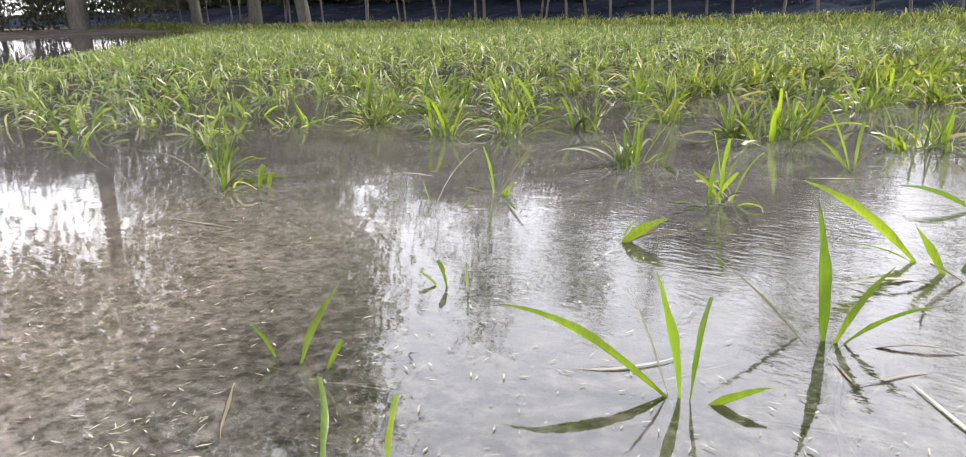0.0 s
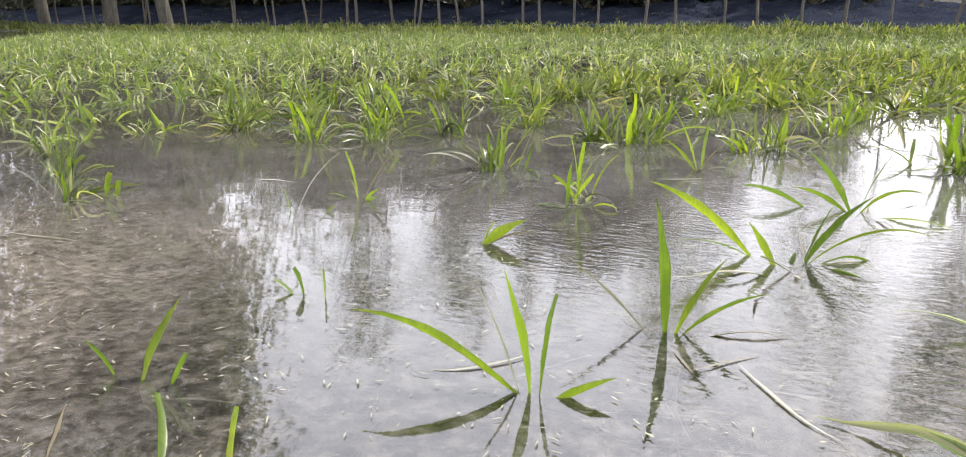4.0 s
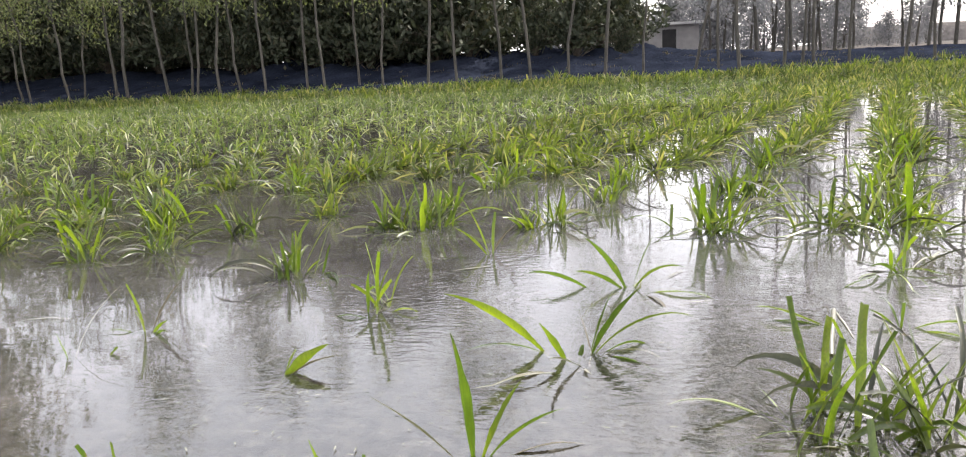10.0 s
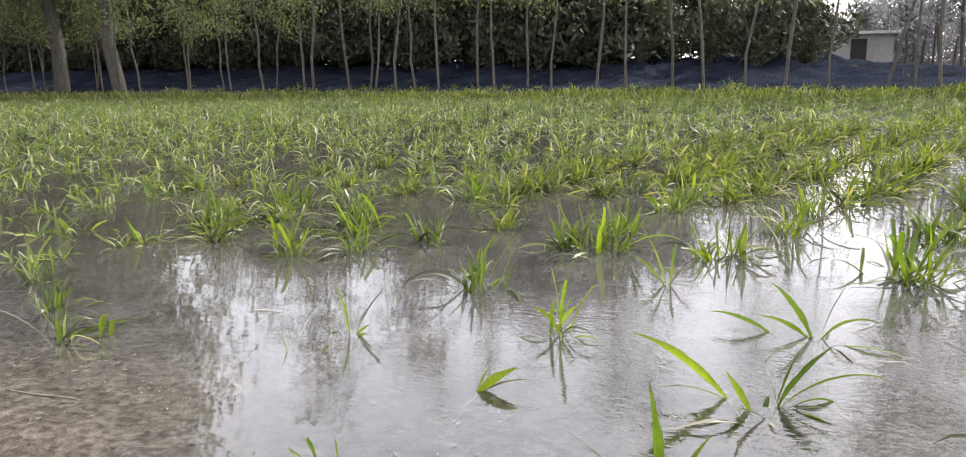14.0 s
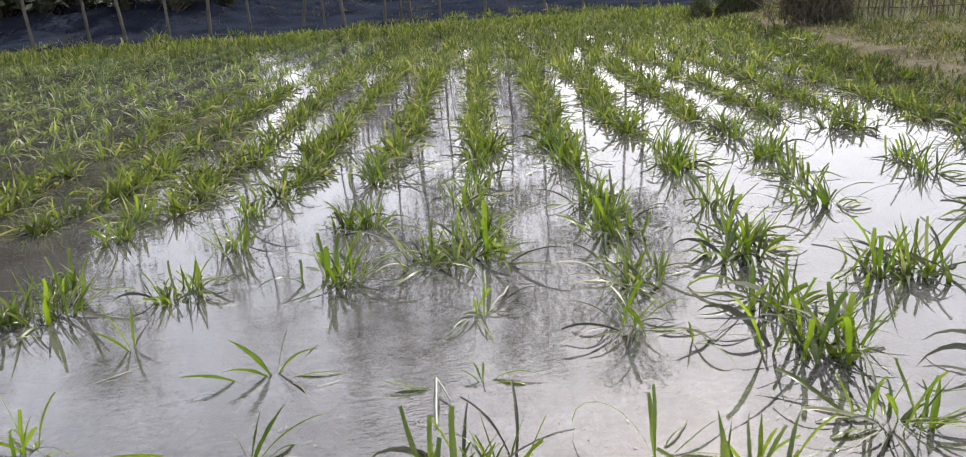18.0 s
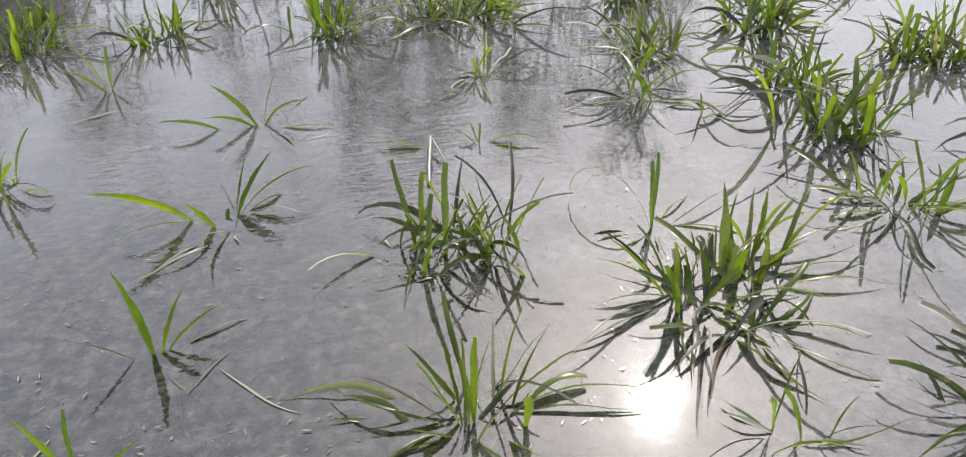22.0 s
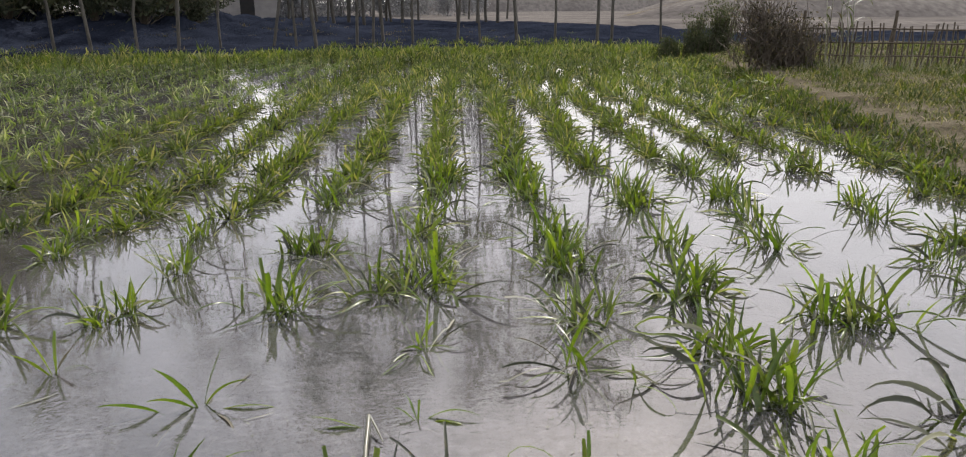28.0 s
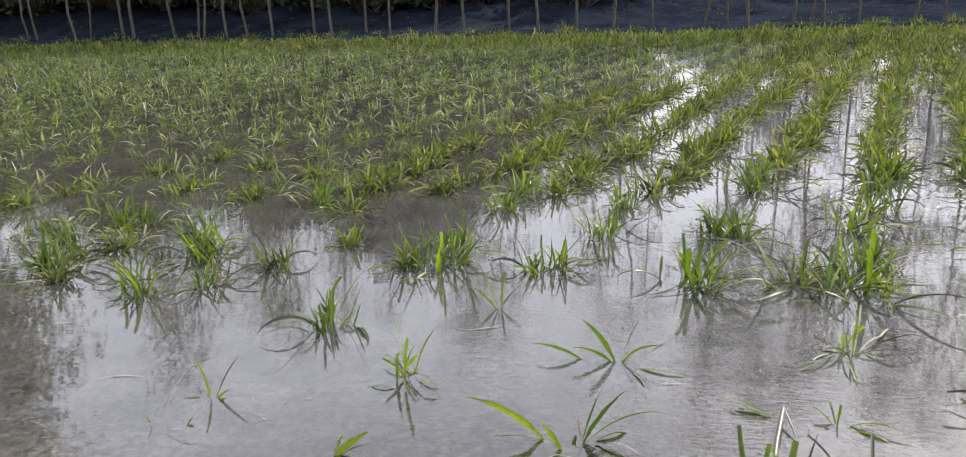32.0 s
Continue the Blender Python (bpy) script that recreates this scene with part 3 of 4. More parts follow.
single_plant(0.030, 1.692, "half-sunken seedling with one green blade", [
    (0, 0, 34, 66, 0.115, 0.024, 8, False, False), (-0.04, 0, -120, 66, 0.06, 0.010, 5, False, False), (0.04, 0.01, 70, 66, 0.05, 0.008, 5, True, False),
    (0, 0, -110, 10, 0.10, 0.006, 30, False, True), (0.02, 0, 95, 10, 0.10, 0.007, 30, False, True), (0.0, 0, 130, 14, 0.12, 0.012, 60, False, True)])
single_plant(0.265, 1.527, "short pair of cut grass blades", [
    (0, 0, -50, 42, 0.12, 0.015, 15, True, False), (0.06, 0.03, 10, 82, 0.09, 0.010, 4, True, False), (0.15, 0.0, 60, 20, 0.1, 0.008, 30, False, True)])
single_plant(0.140, 2.430, "single broad leaf bent over the water", [
    (0, 0, 62, 46, 0.10, 0.027, 25, False, False), (0, 0, 30, 60, 0.05, 0.014, 10, True, False), (0, 0, 70, 36, 0.12, 0.006, 40, False, True), (0, 0, 170, 12, 0.09, 0.006, 30, False, True)])
single_plant(-0.332, 2.652, "small tuft with a pale broken tip", [
    (0, 0, -100, 82, 0.12, 0.014, 4, True, False), (0.01, 0, 44, 62, 0.14, 0.009, 12, False, True), (0, 0, -60, 60, 0.06, 0.008, 20, False, False),
    (0.01, 0, 90, 50, 0.06, 0.009, 20, False, False), (-0.01, 0, -90, 30, 0.07, 0.007, 40, False, False), (0.02, 0.0, 120, 40, 0.06, 0.009, 40, False, False)])
single_plant(-0.390, 2.475, "dark bare stalk leaning over the water", [
    (0, 0, 24, 62, 0.19, 0.006, 42, False, True), (-0.01, 0, -70, 66, 0.06, 0.010, 10, False, False), (0, 0, 90, 14, 0.12, 0.005, 20, False, True), (0.07, 0.02, 30, 50, 0.02, 0.01, 5, True, False)])
single_plant(0.367, 3.412, "thin upright grass sprig with a floating leaf", [
    (0, 0, -70, 72, 0.22, 0.012, 25, False, False), (0.01, 0, 10, 80, 0.13, 0.014, 6, True, False), (0, 0, -100, 56, 0.13, 0.012, 20, False, False), (0, 0, 60, 60, 0.12, 0.010, 30, False, True),
    (-0.08, 0.0, -100, 8, 0.08, 0.01, 20, False, False), (0.03, -0.12, -120, 8, 0.14, 0.01, 20, False, True), (0.08, -0.02, 80, 8, 0.07, 0.009, 20, False, False)])
single_plant(1.257, 2.805, "pale broken stalk with two arched leaves", [
    (0, 0, -80, 26, 0.16, 0.013, 40, False, False), (0, 0, -88, 18, 0.15, 0.011, 50, False, False), (0.0, 0.0, 186, 6, 0.15, 0.014, 6, True, True), (0.01, -0.01, 150, 20, 0.06, 0.009, 40, False, True)])
single_plant(1.386, 2.790, "small spreading seedling in open water", [
    (0, 0, 84, 26, 0.17, 0.011, 45, False, False), (0.01, 0, 112, 20, 0.13, 0.014, 40, False, False), (0, 0, -20, 62, 0.10, 0.009, 90, False, False), (0, 0, -60, 50, 0.07, 0.008, 60, False, False), (0, 0, 30, 70, 0.05, 0.014, 5, True, False), (0, 0, 165, 16, 0.08, 0.008, 30, False, True)])
single_plant(1.664, 2.293, "grass plant with long looping leaves", [
    (0, 0, 20, 74, 0.17, 0.010, 12, True, False), (0, 0, 10, 70, 0.15, 0.012, 12, True, False), (0, 0, -40, 70, 0.34, 0.007, 190, False, False), (0, 0, 80, 20, 0.26, 0.008, 30, False, False),
    (0, 0, 100, 14, 0.24, 0.008, 30, False, False), (0, 0, -90, 14, 0.16, 0.008, 30, False, False), (-0.03, 0, -70, 20, 0.12, 0.010, 40, False, True), (0.02, 0.02, 60, 30, 0.16, 0.008, 90, False, False), (0, 0, -120, 20, 0.12, 0.009, 50, False, False)])


def spread_plant(x, y, label, up, low, reach=0.24, tall=0.17, wide=0.013):
    """A plant of a few upright blades within a star of low ones."""
    blades = []
    for i in range(low):
        az = i * 360 / low + rng.uniform(-40, 40)
        blades.append((rng.gauss(0, 0.025), rng.gauss(0, 0.025), az, rng.uniform(10, 48), reach * rng.uniform(0.45, 1.2), wide * rng.uniform(0.4, 0.95), rng.uniform(25, 110), rng.random() < 0.2, rng.choice((0, 0, 0, 2, 2, 1))))
    for i in range(up):
        blades.append((rng.gauss(0, 0.03), rng.gauss(0, 0.03), rng.uniform(-180, 180), rng.uniform(55, 86), tall * rng.uniform(0.5, 1.1), wide * rng.uniform(0.7, 1.1), rng.uniform(5, 40), rng.random() < 0.5, 0))
    return single_plant(x, y, label, blades)


spread_plant(1.504, 3.242, "low star-shaped grass plant with floating leaves", 3, 13, 0.22, 0.16, 0.012)
spread_plant(1.929, 2.933, "loose grass plant with curled low leaves", 7, 15, 0.24, 0.19)
spread_plant(2.062, 2.802, "few dark leaves lying on the water", 1, 7, 0.20, 0.12)
spread_plant(2.266, 2.226, "wide grass plant with arching leaves over water", 6, 17, 0.30, 0.22, 0.015)
spread_plant(0.212, 2.862, "small grass tuft with short blades", 7, 8, 0.16, 0.16, 0.011)
spread_plant(1.631, 1.685, "short upright grass tuft", 6, 5, 0.15, 0.15, 0.012)
spread_plant(-0.916, 2.413, "small bright tuft beside a larger clump", 2, 3, 0.12, 0.07, 0.016)
single_plant(1.113, 1.848, "bright broad-leaved grass clump close to the bank", [
    (0, 0, -50, 64, 0.13, 0.016, 15, True, False), (0, 0, -22, 74, 0.14, 0.017, 6, True, False), (0.01, 0, 5, 82, 0.12, 0.012, 4, True, False), (0.02, 0, 15, 84, 0.16, 0.017, 4, True, False),
    (0.02, 0, -10, 76, 0.11, 0.014, 5, True, False), (0.07, 0.03, 40, 66, 0.19, 0.013, 10, False, False), (0.06, 0.03, 25, 72, 0.15, 0.009, 10, False, True), (0.09, 0.0, 62, 30, 0.14, 0.019, 40, True, False),
    (0, 0, -82, 26, 0.25, 0.011, 40, False, False)] + [(0, 0, -94, 16, 0.21, 0.011, 30, False, False), (0.05, 0, 84, 24, 0.28, 0.009, 40, False, False), (0.06, 0, 100, 18, 0.23, 0.009, 40, False, False),
    (0, 0, -150, 14, 0.14, 0.006, 30, False, True), (0, 0, -170, 14, 0.12, 0.006, 30, False, True), (0, 0, -120, 20, 0.16, 0.008, 50, False, False), (0.05, 0.02, 52, 48, 0.19, 0.007, 50, False, True), (0.06, 0.02, 68, 40, 0.18, 0.010, 40, False, False), (-0.01, 0.01, -62, 40, 0.18, 0.009, 30, False, True)])
crop_plant(1.133, 1.869, 0.72, "bright broad-leaved grass clump close to the bank", 36, (0.20, 0.30, 0.36), 0.06)
crop_plant(2.264, 2.228, 0.8, "wide grass plant with arching leaves over water", 34, (0.2, 0.45, 0.35), 0.06)
crop_plant(1.174, 2.339, 0.85, "leafy grass clump with cut upright blades", 48, (0.5, 0.25, 0.25), 0.05)
crop_plant(1.304, 2.322, 0.8, "leafy grass clump with cut upright blades", 40, (0.4, 0.3, 0.3), 0.05)
single_plant(1.196, 2.258, "limp pale leaf hanging beside a clump", [(0, 0, -84, 24, 0.17, 0.006, 40, False, False), (0.02, 0, 176, 16, 0.13, 0.011, 60, False, True), (-0.02, 0, -110, 30, 0.08, 0.009, 80, False, True)])
single_plant(1.623, 2.060, "broad-leaved grass clump spreading in open water", [
    (-0.03, 0, -52, 52, 0.18, 0.019, 25, False, False), (-0.02, 0, -30, 66, 0.16, 0.015, 20, True, False), (-0.01, 0, -60, 40, 0.18, 0.012, 40, False, False), (0, 0, -85, 30, 0.23, 0.009, 40, False, False),
    (0.0, 0, -20, 76, 0.11, 0.013, 8, True, False), (0.01, 0, -5, 80, 0.10, 0.013, 6, True, False), (-0.04, 0, -105, 24, 0.30, 0.008, 40, False, True), (-0.04, 0, -128, 18, 0.26, 0.008, 40, False, True),
    (0.02, -0.03, 165, 18, 0.19, 0.014, 40, False, False), (0.0, -0.02, -165, 18, 0.22, 0.011, 40, False, True), (0.04, 0, 120, 16, 0.21, 0.008, 30, False, False), (0.0, 0.0, 0, 60, 0.09, 0.013, 20, True, True)])
single_plant(1.792, 2.100, "broad-leaved grass clump with cut leaf ends", [
    (-0.06, 0, 14, 66, 0.19, 0.022, 10, False, False), (-0.06, 0, 30, 62, 0.18, 0.010, 12, False, False), (-0.08, 0, 4, 80, 0.11, 0.007, 4, True, True), (0, 0, 42, 52, 0.19, 0.021, 15, False, False),
    (0, 0, 50, 46, 0.18, 0.025, 18, True, False), (0.02, -0.02, 66, 36, 0.26, 0.019, 15, True, False)] + [(0.02, 0, 78, 26, 0.30, 0.009, 50, False, False), (0.0, -0.04, 90, 20, 0.26, 0.009, 40, False, False),
    (0, -0.05, 112, 22, 0.25, 0.012, 50, False, False), (-0.10, 0.02, -18, 70, 0.11, 0.013, 10, False, False), (-0.12, 0, -35, 66, 0.10, 0.011, 20, False, True), (0.02, 0.03, 60, 40, 0.18, 0.017, 50, True, False), (0, 0, 35, 38, 0.16, 0.016, 40, False, True)])
single_plant(1.702, 1.928, "broad-leaved grass clump close to the bank", [
    (0, 0, 35, 46, 0.06, 0.022, 10, True, False), (0, 0, 64, 30, 0.19, 0.016, 15, True, False), (0, 0, 30, 56, 0.05, 0.016, 10, True, False), (-0.02, 0, -100, 30, 0.18, 0.014, 60, False, True),
    (-0.03, 0, -120, 24, 0.21, 0.011, 40, False, True), (0.02, 0, 100, 22, 0.21, 0.011, 40, False, False), (0.0, 0, 140, 14, 0.16, 0.009, 40, False, False), (0, 0, 178, 20, 0.19, 0.012, 70, False, True), (0.02, 0, 160, 14, 0.23, 0.009, 30, False, False), (0.02, 0.0, 84, 30, 0.18, 0.016, 60, False, False)])
crop_plant(1.623, 2.029, 0.8, "broad-leaved grass clump spreading in open water", 34, (0.3, 0.4, 0.3), 0.05)
crop_plant(1.772, 2.080, 0.85, "broad-leaved grass clump with cut leaf ends", 38, (0.4, 0.35, 0.25), 0.05)
# the largest clump, beside the bank
big = crop_plant(2.064, 1.586, 1.3, "large dense bright green grass clump beside the bank", 84, (0.25, 0.35, 0.40), 0.06)
# low blades, mostly the darkened ones, also stand for shade at the base
for i in range(80):
    me = rng.choice(LOW_DARK if rng.random() < 0.65 else POOLS["low"])
    child("leaf", me, big, Matrix.Translation((rng.gauss(0.02, 0.08), rng.gauss(-0.03, 0.08), rng.uniform(0, 0.03))) @ Matrix.Rotation(rng.uniform(0, 6.28), 4, "Z") @ Matrix.Scale(rng.uniform(0.7, 1.15), 4))
for i in range(46):
    v, f = ribbon(rng.uniform(-180, 180), rng.uniform(56, 88), rng.uniform(0.17, 0.31), rng.uniform(0.011, 0.019), rng.uniform(5, 35), rng.random() < 0.7, 10, start=(rng.gauss(0, 0.05), rng.gauss(0, 0.05), -0.02), twist=rng.uniform(-30, 30))
    child("leaf", mesh_of("blade", v, f, LEAF_FRESH), big)
v, f = ribbon(20, 86, 0.36, 0.02, 6, True, 10, start=(0.04, 0.04, -0.02))
child("leaf", mesh_of("blade", v, f, LEAF), big)


root = thing("dry_stalk", 1.253, 2.798, 0, "broken whitish stalk lying on the water", "stalk")
child("stalk", mesh_of("stalk", *tube([(0, 0, 0.035), (-0.014, -0.06, 0.028), (-0.03, -0.125, 0.016), (-0.042, -0.185, 0.004)], [0.0055, 0.0062, 0.0058, 0.005], 7), STRAW), root)
child("splinter", mesh_of("splinter", *tube([(0.004, 0, 0.03), (0.012, -0.05, 0.02), (0.02, -0.09, 0.005)], [0.003, 0.003, 0.0015], 5), STRAW), root)


def scatter(name, spots, shapes, mat, label, category, tall=(0.85, 1.2)):
    """One object made of many clumps, each a turned and scaled copy of one of the shapes."""
    data = [(np.array(v, float), np.array(f)) for v, f in shapes]
    vs, fs, o = [], [], 0
    for x, y, size in spots:
        v, f = data[rng.randrange(len(data))]
        a = rng.uniform(0, 6.283)
        c, s = math.cos(a) * size, math.sin(a) * size
        if math.hypot(x - 5.66, y - 4.39) < 0.34:
            continue
        z0 = max(0.0, height(x, y))
        vs.append(np.stack([v[:, 0] * c - v[:, 1] * s + x, v[:, 0] * s + v[:, 1] * c + y, v[:, 2] * size * rng.uniform(*tall) + z0], 1))
        fs.append(f + o)
        o += len(v)
    if not vs:
        return
    verts, faces = np.concatenate(vs), np.concatenate(fs)
    me = bpy.data.meshes.new(name)
    me.vertices.add(len(verts))
    me.vertices.foreach_set("co", verts.ravel())
    me.loops.add(faces.size)
    me.loops.foreach_set("vertex_index", faces.ravel())
    me.polygons.add(len(faces))
    me.polygons.foreach_set("loop_start", np.arange(0, faces.size, 4))
    me.polygons.foreach_set("use_smooth", np.ones(len(faces), bool))
    me.update(calc_edges=True)
    me.validate()
    me.materials.append(mat)
    return tagged(new(name, me), label, category, kind="stuff")


def tuft(count, length, wide, spread, lean=(45, 88), bend=(10, 90), segs=4):
    parts = []
    for _ in range(count):
        parts.append(ribbon(rng.uniform(-180, 180), rng.uniform(*lean), length * rng.uniform(0.5, 1.3), wide * rng.uniform(0.6, 1.3), rng.uniform(*bend), False, segs, across=2, start=(rng.gauss(0, spread), rng.gauss(0, spread), 0), floor=0.0))
    return joined(parts)


# bits of dead leaf and root lying in the water near the bank
CRUMBS = [([(a, b, max(0.002, c + 0.003)) for a, b, c in v], f) for v, f in (tuft(4, 0.013, 0.0026, 0.035, (-4, 6), (-30, 30), 3) for _ in range(8))]
BITS = []
while len(BITS) < 520:
    x, y = rng.uniform(-1.0, 2.8), 1.15 + abs(rng.gauss(0, 0.95))
    if noise.noise(Vector((x * 2.2, y * 2.2, 4))) > -0.1:
        BITS.append((x, y, rng.uniform(0.4, 1.3)))
scatter("leaf_litter", BITS, CRUMBS, STRAW, "fine bits of dead leaf floating on muddy water", "litter")


def water_weed(x, y, size):
    """A small rosette of round leaves on short stems."""
    size *= 0.55
    root = thing("water_weed", x, y, 0, "small round-leaved weed growing out of the water", "weed", "weeds by the bank")
    for i in range(rng.randint(6, 12)):
        a, r, h_ = rng.uniform(0, 6.28), size * rng.uniform(0.2, 1.0), size * rng.uniform(0.1, 0.7)
        px, py = math.cos(a) * r, math.sin(a) * r
        child("stem", mesh_of("stem", *tube([(0, 0, -0.02), (px * 0.6, py * 0.6, h_ * 0.7), (px, py, h_)], [0.0015, 0.0012, 0.001], 4), WEED), root)
        w = size * rng.uniform(0.12, 0.22)
        vs = [(px, py, h_ + 0.003)] + [(px + math.cos(t * 0.785) * w, py + math.sin(t * 0.785) * w * 0.8, h_ + rng.uniform(-0.2, 0.2) * w) for t in range(8)]
        child("leaf", mesh_of("round_leaf", vs, [(0, t + 1, (t + 1) % 8 + 1) for t in range(8)], WEED), root)


for x, y, size in ((2.532, 1.881, 0.07), (2.618, 1.766, 0.06), (2.774, 1.885, 0.09), (2.349, 1.926, 0.05), (2.240, 1.874, 0.05), (2.407, 1.896, 0.05), (2.72, 1.72, 0.08), (2.86, 1.70, 0.09),
                   (2.461, 1.616, 0.07), (2.60, 1.55, 0.09), (2.38, 1.42, 0.08), (2.95, 1.85, 0.1), (3.05, 1.75, 0.1), (2.5, 1.45, 0.08), (2.75, 1.6, 0.08), (2.3, 1.35, 0.08)):
    water_weed(x, y, size)
for _ in range(16):
    water_weed(rng.uniform(2.5, 3.3), rng.uniform(1.25, 2.1), rng.uniform(0.05, 0.1))


# withered leaves lying in and just under the water
def sunk_leaf(x, y, az, length, width, z=-0.008):
    v, f = ribbon(az, 0, length, width, rng.uniform(-5, 5), False, 8, start=(0, 0, 0), floor=-1, side=rng.uniform(-60, 60), fold=0.1)
    ob = new("sunken_leaf", mesh_of("blade", v, f, STRAW))
    ob.location = (x, y, z)
    tagged(ob, "withered pale leaf lying just under shallow water", "leaf", "withered leaves in the water")


for x, y, az, length in ((0.576, 1.932, 70, 0.20), (0.560, 1.890, 62, 0.22), (0.623, 1.855, 85, 0.16), (0.664, 2.041, 40, 0.13), (0.742, 2.047, 64, 0.13), (0.652, 1.959, 150, 0.12),
                         (-0.064, 1.626, -120, 0.16), (0.008, 1.606, 140, 0.14), (0.078, 1.671, 60, 0.12), (-0.525, 1.976, -80, 0.18), (-0.411, 1.966, 80, 0.16), (-0.632, 2.066, -95, 0.22),
                         (-0.496, 2.262, 70, 0.18), (-0.365, 2.233, 20, 0.12), (-0.323, 2.942, 80, 0.12)) + ((-0.556, 2.817, 70, 0.14), (-0.736, 2.696, 60, 0.14), (0.443, 2.629, 75, 0.16),
                         (0.667, 2.011, 20, 0.2), (0.525, 2.070, -150, 0.18), (0.640, 2.090, 170, 0.22), (0.720, 2.087, 150, 0.2), (0.453, 1.992, -160, 0.15), (-0.220, 3.426, 60, 0.12),
                         (-0.767, 1.872, 70, 0.16), (-0.161, 1.515, 100, 0.12), (0.386, 1.657, 80, 0.1), (0.930, 2.935, 80, 0.09), (0.905, 3.144, 30, 0.1), (0.297, 3.208, 70, 0.14)):
    sunk_leaf(x, y, az, length, rng.uniform(0.004, 0.007), rng.choice((0.003, -0.006, -0.010, -0.014)))


# rows farther on: whole clumps from a few shapes
def clump_parts(size, outer, inner, segs=6, across=3, spread=0.05):
    out_p, in_p = [], []
    for _ in range(outer):
        v, f = random_blade("arch" if rng.random() < 0.6 else "low", size * 0.8, segs, across)
        dx, dy = rng.gauss(0, spread), rng.gauss(0, spread)
        out_p.append(([(a + dx, b + dy, c) for a, b, c in v], f))
    for _ in range(inner):
        v, f = random_blade("up", size * 0.88, segs, across)
        dx, dy = rng.gauss(0, spread * 0.8), rng.gauss(0, spread * 0.8)
        in_p.append(([(a + dx, b + dy, c) for a, b, c in v], f))
    return joined(out_p), joined(in_p)


CLUMPS = []
for _ in range(9):
    o, i = clump_parts(1.0, 34, 18)
    CLUMPS.append((mesh_of("outer_blades", *o, LEAF_MANY), mesh_of("inner_blades", *i, LEAF_MANY)))


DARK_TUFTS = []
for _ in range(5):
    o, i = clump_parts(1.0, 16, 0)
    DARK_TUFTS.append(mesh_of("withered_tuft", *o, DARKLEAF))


PALE_TUFTS = []
for _ in range(5):
    o, i = clump_parts(1.0, 5, 1)
    PALE_TUFTS.append(mesh_of("pale_tuft", *joined([o, i]), PALE_MANY))


def mid_plant(x, y, size, thin=False):
    root = thing("crop_plant", x, y, 0, "leafy fodder grass clump in a flooded crop row", "crop plant", "crop plants in rows")
    a, b = rng.choice(CLUMPS)
    m = Matrix.Rotation(rng.uniform(0, 6.28), 4, "Z") @ Matrix.Diagonal((size, size, size * rng.uniform(0.85, 1.15), 1))
    tagged(child("outer_tuft", a, root, m), kind="stuff")
    tagged(child("withered_tuft", rng.choice(DARK_TUFTS), root, m), kind="stuff")
    tagged(child("inner_tuft", b, root, m), kind="stuff")
    if rng.random() < 0.5:
        tagged(child("pale_tuft", rng.choice(PALE_TUFTS), root, m), kind="stuff")


for x, y in ((4.75, 2.9), (5.05, 3.4), (4.261, 3.591), (4.793, 3.927), (5.073, 4.366), (4.761, 4.367), (4.3, 2.4), (5.460, 5.095), (5.231, 5.112), (4.768, 5.084), (5.622, 5.959), (5.937, 5.837)):
    mid_plant(x + rng.gauss(0, 0.05), y + rng.gauss(0, 0.05), rng.uniform(0.75, 1.05))
for x, y in ((-1.910, 4.989), (-1.382, 4.786), (-1.251, 5.376), (-0.817, 5.361), (-0.755, 6.063), (-0.290, 5.041), (-0.470, 4.054), (-1.931, 3.953), (-1.549, 3.870), (-1.538, 3.452), (-0.083, 6.314),
             (-1.734, 5.602), (-1.468, 5.978), (-1.459, 6.741), (-2.408, 5.375), (-2.204, 5.803), (-2.049, 6.419), (-2.765, 4.481), (-2.598, 4.736), (-0.518, 6.550), (-1.123, 6.867)):
    mid_plant(x, y, rng.uniform(0.65, 0.95))
mid = 0
ROW0 = Vector((1.074, 3.77, 0))
far_spots, thin_spots = [], []
for k in range(-62, 11):
    s = -6.0 - k * 0.25
    while s < 30:
        p = ROW0 + ASIDE * (0.535 * k + rng.gauss(0, 0.05)) + ALONG * s
        s += rng.uniform(0.15, 0.30) if k >= -1 else rng.uniform(0.10, 0.26)
        x, y = p.x, p.y
        if y > far_edge(x) + 0.4 or x > bank_edge(y) + 0.05 or x < -26 or y < (2.9 if x > -1.7 else 2.3):
            continue
        if -4 <= k < 7 and y < (5.6 if k >= 0 else 5.0):
            continue
        if k < -4 and x > -1.7 and y < 2.2 - 0.1 * (k + 5):
            continue
        d = math.hypot(x - 0.9, y - 1.0)
        if k < -1 and rng.random() < 0.24 - 0.05 * max(0.0, d - 4):
            continue
        if d < 9.0 and k >= -4 and mid < 300:
            mid_plant(x, y, rng.uniform(0.8, 1.15))
            mid += 1
        elif k >= -2:
            far_spots.append((x, y, rng.uniform(0.8, 1.2)))
            if d > 8.5:
                far_spots.append((x + rng.gauss(0, 0.16), y + rng.gauss(0, 0.1), rng.uniform(0.8, 1.25)))
        else:
            thin_spots.append((x, y, rng.uniform(0.6, 1.15)))


